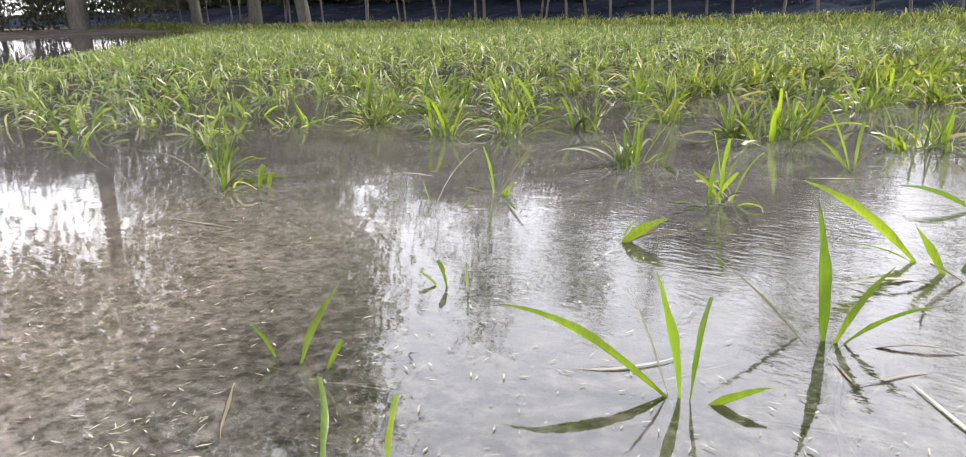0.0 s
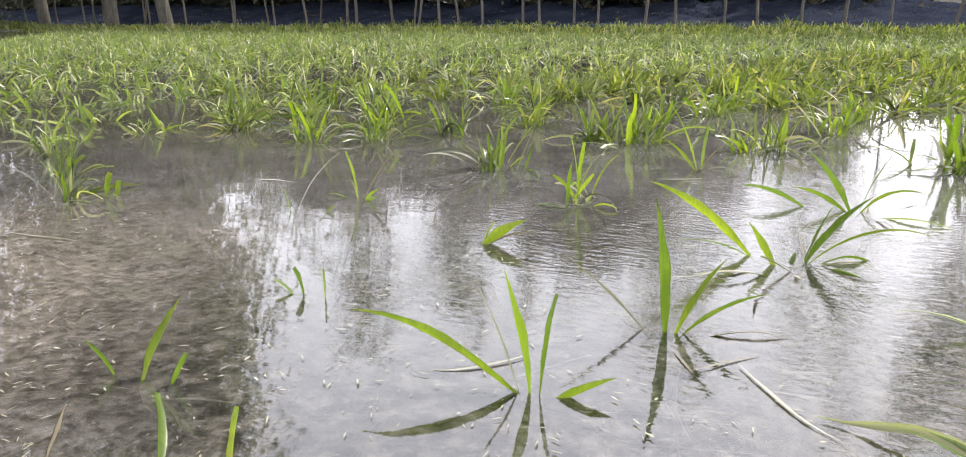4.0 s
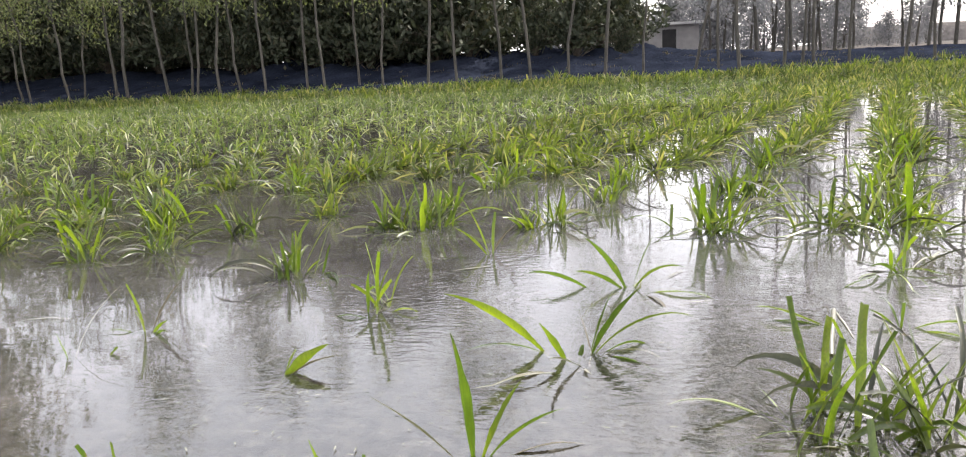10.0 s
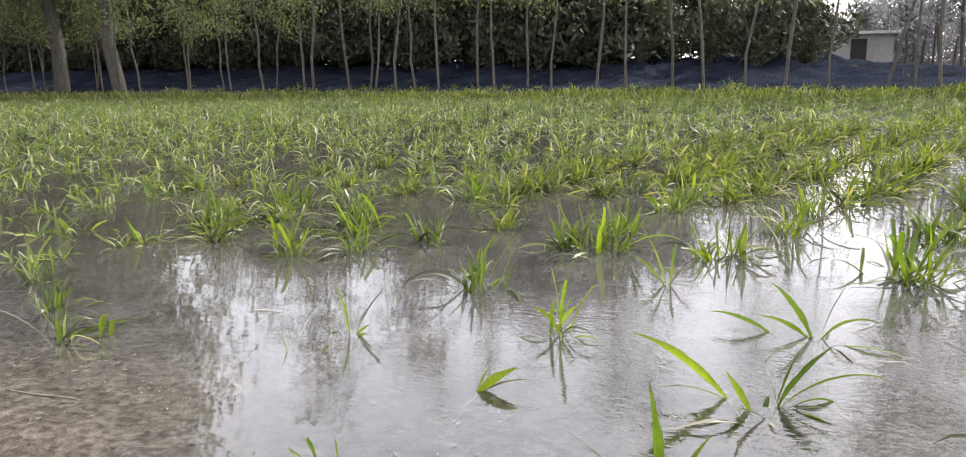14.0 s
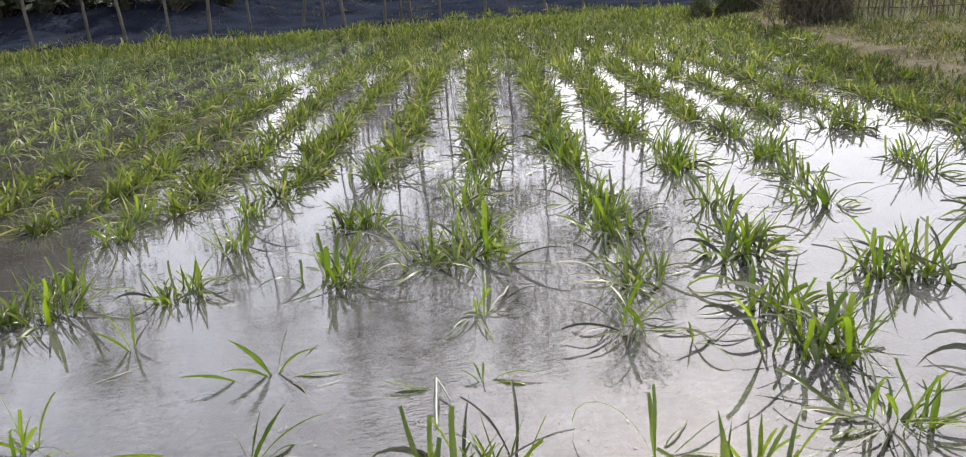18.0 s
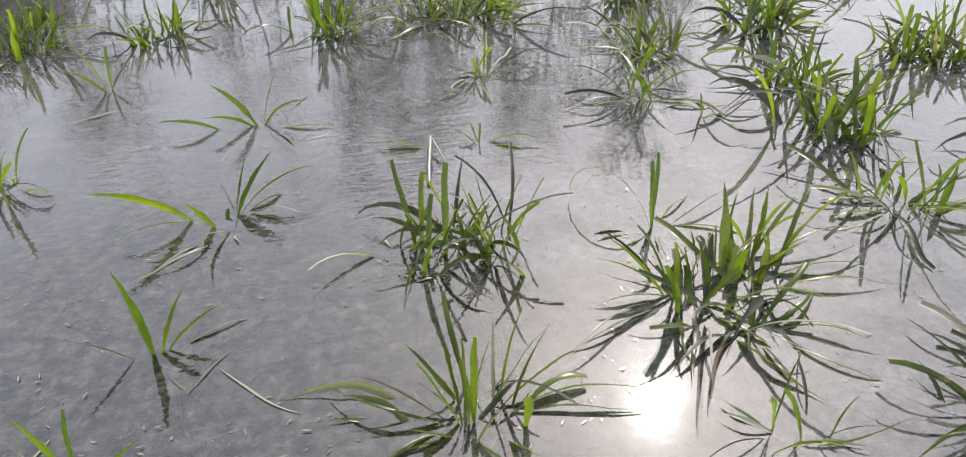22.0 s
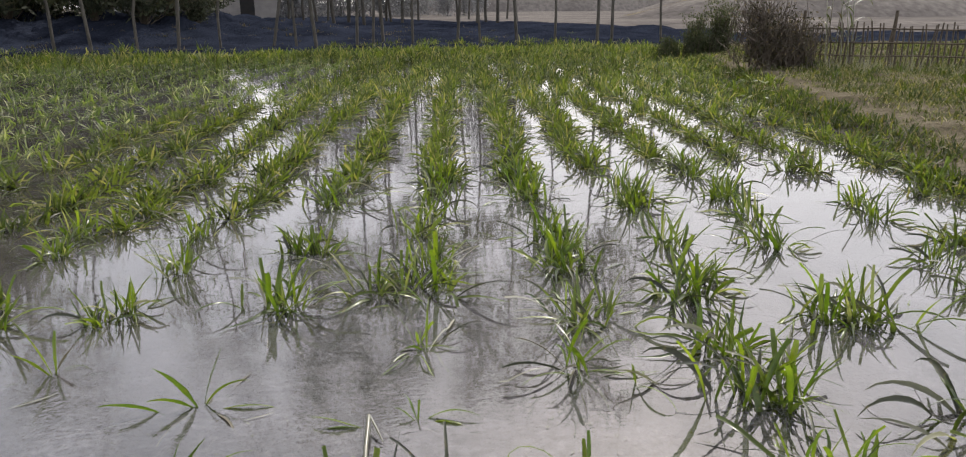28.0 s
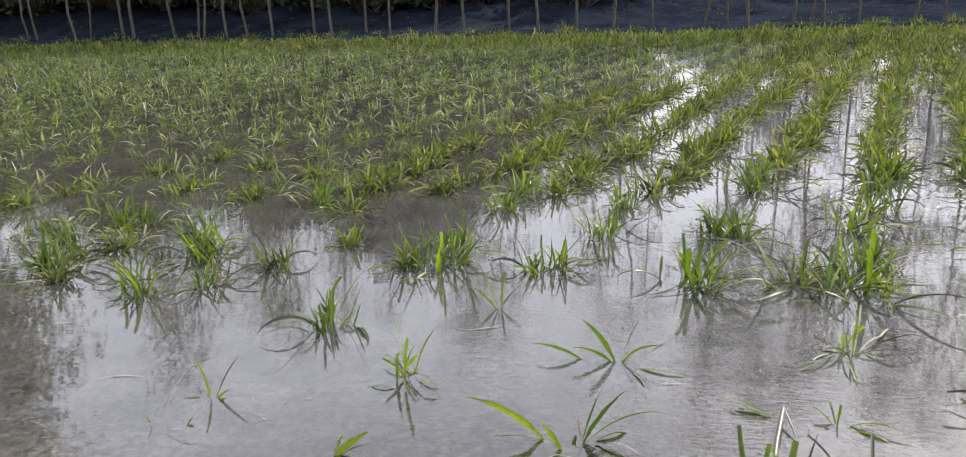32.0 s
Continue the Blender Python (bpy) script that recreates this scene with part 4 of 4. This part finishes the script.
def low_clump(outer, inner, segs=5, across=2, scale=1.0):
    o, i = clump_parts(scale, outer, inner, segs, across)
    return joined([o, i])


FAR_SHAPES = [low_clump(22, 12, scale=1.0) for _ in range(7)]
THIN_SHAPES = [low_clump(17, 4, scale=0.95) for _ in range(8)]
PALE_SHAPES = [low_clump(8, 1, scale=1.0) for _ in range(8)]
scatter("far_crop_rows", far_spots, FAR_SHAPES, LEAF_MANY, "distant rows of fodder grass in shallow water", "crop", (0.8, 1.1))
scatter("thin_crop", thin_spots, THIN_SHAPES, LEAF_THIN, "thin drooping fodder grass over a flooded field", "crop", (0.75, 1.05))
scatter("withering_crop_leaves", thin_spots[::2] + far_spots[::3], PALE_SHAPES, PALE_MANY, "pale withering leaves drooping over a flooded field", "crop", (0.7, 1.0))


# ---- trees ----
def leaf_cloud(centres, spread, count, size, hang=0.6):
    verts, faces = [], []
    for _ in range(count):
        c = rng.choice(centres)
        p = Vector(c) + Vector((rng.gauss(0, spread), rng.gauss(0, spread), rng.gauss(0, spread * 0.8)))
        way = Vector((rng.gauss(0, 1), rng.gauss(0, 1), -hang * 2 + rng.gauss(0, 0.7))).normalized()
        flat = way.cross(Vector((rng.gauss(0, 1), rng.gauss(0, 1), rng.gauss(0, 1)))).normalized()
        ln, w = size * rng.uniform(0.7, 1.5), size * rng.uniform(0.16, 0.3)
        o = len(verts)
        verts += [tuple(p), tuple(p + way * ln * 0.45 + flat * w), tuple(p + way * ln), tuple(p + way * ln * 0.45 - flat * w)]
        faces.append((o, o + 1, o + 2, o + 3))
    return verts, faces


def tree_shape(tall, bare, crown_r, leaves, thick, lean=0.05, size=0.16):
    pts, r = [], []
    dx, dy = rng.gauss(0, lean), rng.gauss(0, lean)
    x = y = 0.0
    n = 11
    for i in range(n):
        f = i / (n - 1)
        pts.append((x, y, f * tall - (0.3 if i == 0 else 0)))
        r.append(thick * (1 - 0.85 * f) + 0.006)
        x += dx * tall / n + rng.gauss(0, 0.006 * tall)
        y += dy * tall / n + rng.gauss(0, 0.006 * tall)
    parts, centres = [tube(pts, r)], []
    for i in range(1 if bare < 0.5 else 3, n):
        z = pts[i][2]
        if z < bare:
            continue
        for _ in range(3):
            a = rng.uniform(0, 6.28)
            reach = crown_r * rng.uniform(0.5, 1.2) * (1.15 - 0.6 * (z / tall))
            tip = (pts[i][0] + math.cos(a) * reach, pts[i][1] + math.sin(a) * reach, z + rng.uniform(-0.1, 0.6) * reach)
            m = tuple((p + q) / 2 + (0.12 * reach if j == 2 else 0) for j, (p, q) in enumerate(zip(pts[i], tip)))
            parts.append(tube([pts[i], m, tip], [r[i] * 0.45, r[i] * 0.3, 0.006], 4))
            centres += [tip, m, tip]
    return joined(parts), leaf_cloud(centres, crown_r * 0.33, leaves, size)


def tree_kind(kind, count, mat, **args):
    out = []
    for _ in range(count):
        (tv, tf), (lv, lf) = tree_shape(**args)
        out.append((mesh_of("trunk", tv, tf, BARK), mesh_of("crown", lv, lf, mat, False)))
    return out


SLIM = tree_kind("slim", 8, TREELEAF, tall=8.6, bare=2.1, crown_r=0.95, leaves=2200, thick=0.036, lean=0.07, size=0.12)
THIN = tree_kind("thin", 5, TREELEAF, tall=8.8, bare=2.6, crown_r=0.8, leaves=800, thick=0.034, lean=0.07, size=0.12)
SPARSE = tree_kind("sparse", 6, TREELEAF, tall=9.6, bare=4.0, crown_r=0.95, leaves=1900, thick=0.036, lean=0.07, size=0.12)
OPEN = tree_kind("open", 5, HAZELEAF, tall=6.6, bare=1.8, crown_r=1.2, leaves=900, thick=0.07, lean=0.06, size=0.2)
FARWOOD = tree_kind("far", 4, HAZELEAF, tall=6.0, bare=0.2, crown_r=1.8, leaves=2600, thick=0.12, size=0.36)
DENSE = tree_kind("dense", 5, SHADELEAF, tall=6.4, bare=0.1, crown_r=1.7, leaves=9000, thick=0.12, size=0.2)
HIGH = tree_kind("high", 2, TREELEAF, tall=14.0, bare=5.6, crown_r=3.0, leaves=12000, thick=0.22, size=0.26)
BIG = tree_kind("big", 2, TREELEAF, tall=14.0, bare=1.6, crown_r=3.0, leaves=14000, thick=0.22, size=0.26)


def tree(shapes, x, y, scale, label, turn=None):
    t, c = rng.choice(shapes)
    root = thing("tree", x, y, height(x, y), label, "tree", "trees behind the field")
    root.rotation_euler = (0, 0, rng.uniform(0, 6.28) if turn is None else turn)
    root.scale = (scale, scale, scale)
    child("trunk", t, root)
    child("crown", c, root)
    return root


x = -30.0
while x < 12.5:
    y = far_edge(x) + 0.5 + abs(rng.gauss(0, 0.9))
    if x < 1.5 and (x < -13 or rng.random() < 0.4):
        tree(SLIM, x, y, rng.uniform(0.72, 0.88) if x < -15 else rng.uniform(0.9, 1.12), "slim grey-barked tree with a thin hanging crown")
    else:
        tree(THIN if x < 1.5 else SPARSE, x, y, rng.uniform(0.8, 1.12), "slim crooked tree with a high open crown")
    x += rng.uniform(0.45, 1.35)
for i in range(84):
    row = i % 4
    x = -52 + i * 0.64 + rng.gauss(0, 0.3)
    y = 27.5 + row * 2.8 + rng.gauss(0, 0.5) + 0.10 * max(0, -x - 12)
    if x > 0.8 - 0.18 * (y - 1):
        continue
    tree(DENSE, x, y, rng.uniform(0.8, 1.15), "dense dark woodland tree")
for i in range(44):
    y = 34 + rng.uniform(0, 17)
    az = -7.0 + i * 0.68 + rng.gauss(0, 0.25)
    if 13.4 < az < 15.4 or az > 20.5 or (y < 52 and -0.8 < az < 3.2):
        continue
    x = 0.9 + (y - 1) * math.tan(radians(az))
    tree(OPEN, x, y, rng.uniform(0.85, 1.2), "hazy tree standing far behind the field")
for i in range(26):
    y = 64 + rng.uniform(0, 16)
    x = y * math.tan(radians(-6 + i * 0.95 + rng.gauss(0, 0.2)))
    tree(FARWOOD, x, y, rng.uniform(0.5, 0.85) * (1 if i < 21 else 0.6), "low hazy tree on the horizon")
for x, y, s_ in ((-22.0, 20.6, 1.1), (-25.5, 21.0, 1.15), (-28.6, 20.4, 1.1)):
    tree(BIG, x, y, s_, "tall broad tree beside the field")
for x, y, s_ in ((-28.5, 15.4, 1.7), (-31.5, 11.5, 1.7)):
    tree(HIGH, x, y, s_, "very tall tree with a high broad crown")
for i in range(11):
    y = 1.5 + i * 1.75 + rng.gauss(0, 0.3)
    tree(DENSE, -32.5 + rng.gauss(0, 0.8), y, rng.uniform(0.7, 0.95), "dense dark woodland tree")


# ---- undergrowth, bank and fence ----
DRY_TUFTS = [tuft(16, 0.065, 0.011, 0.10, (8, 70)) for _ in range(6)]
WEED_TUFTS = [tuft(22, 0.085, 0.014, 0.08, (10, 70), (10, 60), 3) for _ in range(6)]
TALL_TUFTS = [tuft(9, 0.22, 0.006, 0.05, (55, 88), (5, 40)) for _ in range(4)]
spots = []
while len(spots) < 12500:
    y = rng.uniform(0.5, 16.5)
    d = rng.uniform(-0.3, 11)
    x = bank_edge(y) + d
    bare_track = -0.12 < d - 0.14 + 0.06 * math.sin(y * 2.1) < 0.13
    patch = noise.noise(Vector((x * 0.8, y * 0.8, 2)))
    if not bare_track and rng.random() < 1.0 + 1.6 * patch - 0.05 * d:
        spots.append((x, y, rng.uniform(0.5, 1.3)))
scatter("bank_grass", spots, DRY_TUFTS, DRYGRASS, "short dry grass covering the earth bank", "grass")
spots = []
for _ in range(520):
    y = rng.uniform(1.0, 15.5)
    spots.append((bank_edge(y) + rng.uniform(-0.55, -0.12), y, rng.uniform(0.5, 1.1)))
for _ in range(700):
    y = rng.uniform(1.2, 15.5)
    x = bank_edge(y) - abs(rng.gauss(0.0, 0.6))
    if height(x, y) < 0.0:
        continue
    spots.append((x, y, rng.uniform(0.5, 1.2)))
for _ in range(2400):
    y = rng.uniform(0.8, 16)
    d = rng.uniform(0.6, 10)
    if noise.noise(Vector(((bank_edge(y) + d) * 0.7, y * 0.7, 9))) > -0.05:
        spots.append((bank_edge(y) + d, y, rng.uniform(0.6, 1.5)))
for _ in range(420):
    x = rng.uniform(3, 11)
    spots.append((x, far_edge(x) + rng.gauss(-0.8, 1.2), rng.uniform(0.8, 1.8)))
scatter("bank_weeds", spots, WEED_TUFTS, WEED, "green weeds along the foot of the bank", "weeds")
spots = [(9.3 + 4.5 * q_ + rng.gauss(-0.2, 0.3), 11.1 - 4.1 * q_ + rng.gauss(-0.3, 0.4), rng.uniform(0.5, 1.3)) for q_ in (rng.random() for _ in range(130))]
scatter("dead_grass", spots, TALL_TUFTS, STRAW, "thin dead grass stalks before the fence", "grass")
spots = []
for _ in range(2600):
    x = rng.uniform(-30, 11)
    spots.append((x, far_edge(x) + rng.gauss(-1.2, 0.8), rng.uniform(0.9, 1.7)))
scatter("field_end_grass", spots, FAR_SHAPES, LEAF_MANY, "taller dark grass along the end of the field", "grass", (0.8, 1.2))
spots = []
for _ in range(380):
    x = rng.uniform(-32, 9)
    spots.append((x, far_edge(x) + rng.uniform(0.4, 9), rng.uniform(0.5, 1.4)))
scatter("undergrowth", spots, WEED_TUFTS + DRY_TUFTS, SCRUB, "low dark undergrowth below the trees", "undergrowth")


def bush(x, y, wide, tall, label, mat, twigs=160, leaves=4200, group="bushes by the fence"):
    root = thing("bush", x, y, height(x, y) - 0.03, label, "bush", group)
    parts, tips = [], []
    for _ in range(twigs):
        a, r = rng.uniform(0, 6.28), abs(rng.gauss(0, 0.7)) * wide
        tip = (math.cos(a) * r, math.sin(a) * r, tall * rng.uniform(0.3, 1.15) * (1 - 0.5 * min(1, r / (1.4 * wide))))
        m = (tip[0] * 0.35, tip[1] * 0.35, tip[2] * 0.6)
        parts.append(tube([(tip[0] * 0.08, tip[1] * 0.08, 0), m, tip], [0.012, 0.008, 0.003], 3))
        tips += [tip, m]
    child("stem", mesh_of("stem", *joined(parts), STICK), root)
    child("foliage", mesh_of("foliage", *leaf_cloud(tips, wide * 0.13, leaves, 0.05 if tall < 2 else 0.22, -0.5), mat, False), root)
    return root


def feathery_bush(x, y, wide, tall, label):
    """Many thin upright stems carrying fine leaves, leaning out unevenly."""
    root = thing("bush", x, y, height(x, y) - 0.03, label, "bush", "bushes by the fence")
    stems, spots_ = [], []
    for _ in range(90):
        a, out = rng.uniform(0, 6.28), abs(rng.gauss(0, 0.45)) * wide
        bx, by = math.cos(a) * out * 0.7, math.sin(a) * out * 0.7
        top = tall * rng.uniform(0.35, 1.1) * (1.0 - 0.35 * out / wide) * (1 + 0.25 * math.sin(a * 2 + 1))
        lx, ly = rng.gauss(0.06, 0.16) * top, rng.gauss(0, 0.16) * top
        pts = [(bx, by, 0), (bx + lx * 0.4, by + ly * 0.4, top * 0.55), (bx + lx, by + ly, top)]
        stems.append(tube(pts, [0.009, 0.006, 0.002], 3))
        for q in range(7):
            f = 0.2 + 0.8 * q / 6
            spots_.append((bx + lx * f, by + ly * f, top * f))
    child("stem", mesh_of("stem", *joined(stems), STICK), root)
    child("foliage", mesh_of("foliage", *leaf_cloud(spots_, 0.045, 9000, 0.04, -0.7), FEATHER, False), root)


def brush_heap(x, y, wide, tall, label):
    """A jumble of cut branches with a few dead leaves."""
    root = thing("brushwood_heap", x, y, height(x, y) - 0.03, label, "brushwood", "bushes by the fence")
    for _ in range(7):
        sticks, at = [], []
        cx, cy = rng.gauss(0, wide * 0.5), rng.gauss(0, wide * 0.4)
        hump = tall * max(0.3, 1 - 0.9 * abs(cx) / wide)
        for _ in range(60):
            a, e_ = rng.uniform(0, 6.28), rng.uniform(30, 88)
            ln = rng.uniform(0.2, 0.5) * rng.choice((1, 1, 1, 1.7))
            p = Vector((cx + rng.gauss(0, 0.18), cy + rng.gauss(0, 0.18), rng.uniform(0.02, 0.75) * hump))
            w = Vector((math.cos(a) * math.cos(radians(e_)), math.sin(a) * math.cos(radians(e_)), math.sin(radians(e_)))) * ln
            m = p + w * 0.5 + Vector((rng.gauss(0, 0.05), rng.gauss(0, 0.05), rng.gauss(0, 0.05)))
            sticks.append(tube([p, m, p + w], [0.008, 0.006, 0.002], 3))
            at += [tuple(m), tuple(p + w)]
        tagged(child("branch", mesh_of("branch", *joined(sticks), STICK), root), kind="stuff")
        child("foliage", mesh_of("foliage", *leaf_cloud(at, 0.07, 150, 0.05, 0.3), SCRUB, False), root)


for x, y, wide, tall in ((10.05, 15.1, 0.42, 0.8), (10.5, 14.9, 0.4, 1.0), (9.6, 15.3, 0.4, 0.4)):
    feathery_bush(x, y, wide, tall, "feathery grey-green bush at the field corner")
for x, y, wide, tall in ((8.76, 11.15, 0.26, 1.15), (9.1, 10.95, 0.24, 0.65)):
    brush_heap(x, y, wide, tall, "dark brown brushwood heap by the fence")


def reed(x, y, tall):
    root = thing("tall_weed", x, y, height(x, y), "tall pale weed stalk standing by the fence", "weed", "tall weeds by the fence")
    for _ in range(3):
        bx, lean = rng.gauss(0, 0.08), rng.gauss(0, 0.1)
        child("stem", mesh_of("stem", *tube([(bx, 0, 0), (bx + lean * 0.4, 0, tall * 0.5), (bx + lean, 0.02, tall * rng.uniform(0.8, 1.05))], [0.012, 0.010, 0.006], 5), STRAW), root)
        for q in range(6):
            f = 0.25 + 0.12 * q
            v, fc = ribbon(rng.uniform(-180, 180), rng.uniform(30, 70), rng.uniform(0.25, 0.5), 0.028, rng.uniform(60, 140), False, 6, start=(bx + lean * f, 0, tall * f), across=2, floor=-9)
            child("leaf", mesh_of("blade", v, fc, STRAW if q % 2 else WEED), root)


for x, y, tall in ((9.95, 11.15, 1.35), (10.2, 11.0, 1.1), (12.2, 9.2, 0.8)):
    reed(x, y, tall)


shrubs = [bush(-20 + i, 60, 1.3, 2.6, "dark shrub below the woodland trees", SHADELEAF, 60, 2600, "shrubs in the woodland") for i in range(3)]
for i in range(110):
    x = -48 + i * 0.5 + rng.gauss(0, 0.3)
    y = 25.6 + (i % 3) * 2.2 + rng.gauss(0, 0.4) + 0.10 * max(0, -x - 12)
    if x < 0.6:
        copy_thing(shrubs[i % 3], Matrix.Translation((x, y, height(x, y))) @ Matrix.Rotation(rng.uniform(0, 6.28), 4, "Z") @ Matrix.Scale(rng.uniform(0.6, 1.25) * (0.6 if x > 0 else 1), 4))


def fence(x0, y0, x1, y1):
    root = thing("fence", x0, y0, height(x0, y0), "low fence of upright sticks with three rails", "fence")
    root.scale = (1, 1, 0.72)
    way = Vector((x1 - x0, y1 - y0, 0))
    n = int(way.length / 0.072)
    stick = [mesh_of("stick", *tube([(0, 0, -0.05), (rng.gauss(0, 0.02), rng.gauss(0, 0.02), 0.5), (rng.gauss(0, 0.03), rng.gauss(0, 0.03), 1.0)], [0.018, 0.017, 0.012], 5), STICK) for _ in range(8)]
    post = [mesh_of("post", *tube([(0, 0, -0.1), (0.01, 0.01, 0.6), (0.0, -0.02, 1.2)], [0.035, 0.032, 0.026], 6), STICK) for _ in range(2)]
    for i in range(n + 1):
        p = way * (i / n)
        z = height(x0 + p.x, y0 + p.y) - height(x0, y0)
        if i % 18 == 0:
            child("post", post[i // 18 % 2], root, Matrix.Translation((p.x, p.y, z)))
        else:
            child("stick", stick[i % 8], root, Matrix.Translation((p.x + rng.gauss(0, 0.01), p.y, z)) @ Matrix.Scale(rng.uniform(0.84, 0.95), 4))
    for h_ in (0.25, 0.53, 0.82):
        pts = [tuple(way * (i / 14) + Vector((0, -0.03, h_ + rng.gauss(0, 0.012)))) for i in range(15)]
        child("rail", mesh_of("rail", *tube(pts, [0.018] * 15, 5), STICK), root)


fence(9.75, 11.5, 15.2, 6.6)


def plastic_bag(x, y):
    root = thing("plastic_bag", x, y, height(x, y) + 0.03, "crumpled white plastic bag lying on the bank", "bag")
    bm = bmesh.new()
    bmesh.ops.create_icosphere(bm, subdivisions=4, radius=1.0)
    for v in bm.verts:
        n_ = noise.noise(v.co * 1.7) * 0.35 + noise.noise(v.co * 5.0) * 0.12
        v.co = Vector((v.co.x * 0.22, v.co.y * 0.12, max(-0.02, v.co.z * 0.09))) * (1 + n_)
        if v.co.x < -0.05:
            v.co.y *= 0.7
    me_ = bpy.data.meshes.new("body")
    bm.to_mesh(me_)
    bm.free()
    me_.materials.append(PLASTIC)
    me_.polygons.foreach_set("use_smooth", [True] * len(me_.polygons))
    child("body", me_, root)
    v, f = ribbon(-80, 20, 0.12, 0.07, 60, True, 8, start=(-0.18, 0, 0.03), floor=-1, fold=0.6, twist=50)
    child("knot", mesh_of("knot", v, f, PLASTIC), root)


plastic_bag(5.68, 4.40)


# ---- far things ----
def far_hut(x, y):
    root = thing("hut", x, y, height(x, y), "small dull hut with a pale flat roof", "hut")
    def box(name, a, b, mat, label=""):
        (x0, y0, z0), (x1, y1, z1) = a, b
        vs = [(x0, y0, z0), (x1, y0, z0), (x1, y1, z0), (x0, y1, z0), (x0, y0, z1), (x1, y0, z1), (x1, y1, z1), (x0, y1, z1)]
        fs = [(0, 3, 2, 1), (4, 5, 6, 7), (0, 1, 5, 4), (1, 2, 6, 5), (2, 3, 7, 6), (3, 0, 4, 7)]
        child(name, mesh_of(name, vs, fs, mat, False), root, None, label)
    box("wall", (-1.7, -1.2, -0.2), (1.7, 1.2, 1.75), PLASTER)
    box("roof", (-1.95, -1.5, 1.75), (1.95, 1.5, 1.9), ROOFING)
    box("door", (-0.4, -1.23, 0.0), (0.4, -1.2, 1.5), DARKHOLE, "dark doorway")


far_hut(1.9, 50)


def dyke(y, tall, x0, x1, mat, name):
    """A long low earth bank across the far fields."""
    n = 60
    vs, fs = [], []
    for i in range(n + 1):
        x = x0 + (x1 - x0) * i / n
        w = noise.noise(Vector((x * 0.05, y, 3)))
        e = smooth01(min(i, n - i) / 6)
        for dy, h_ in ((-3, 0.0), (-1.2, 0.75), (0, 1.0), (3, 1.0), (6, 0.0)):
            vs.append((x, y + dy - 0.12 * (x - x0) + w, 0.1 + tall * h_ * e * (1 + 0.15 * w)))
    for i in range(n):
        for k in range(4):
            a = i * 5 + k
            fs.append((a, a + 5, a + 6, a + 1))
    tagged(new(name, mesh_of(name, vs, fs, mat)), "long low bank of pale earth across far fields", "bank", kind="structure")


dyke(46, 1.5, 24, 110, SAND, "dyke_1")
dyke(58, 2.2, 30, 160, BANK, "dyke_2")
dyke(80, 4.6, 42, 220, SAND, "dyke_3")
dyke(118, 3.7, 40, 260, SAND, "dyke_4")
dyke(112, 2.4, 20, 110, SAND, "dyke_5")
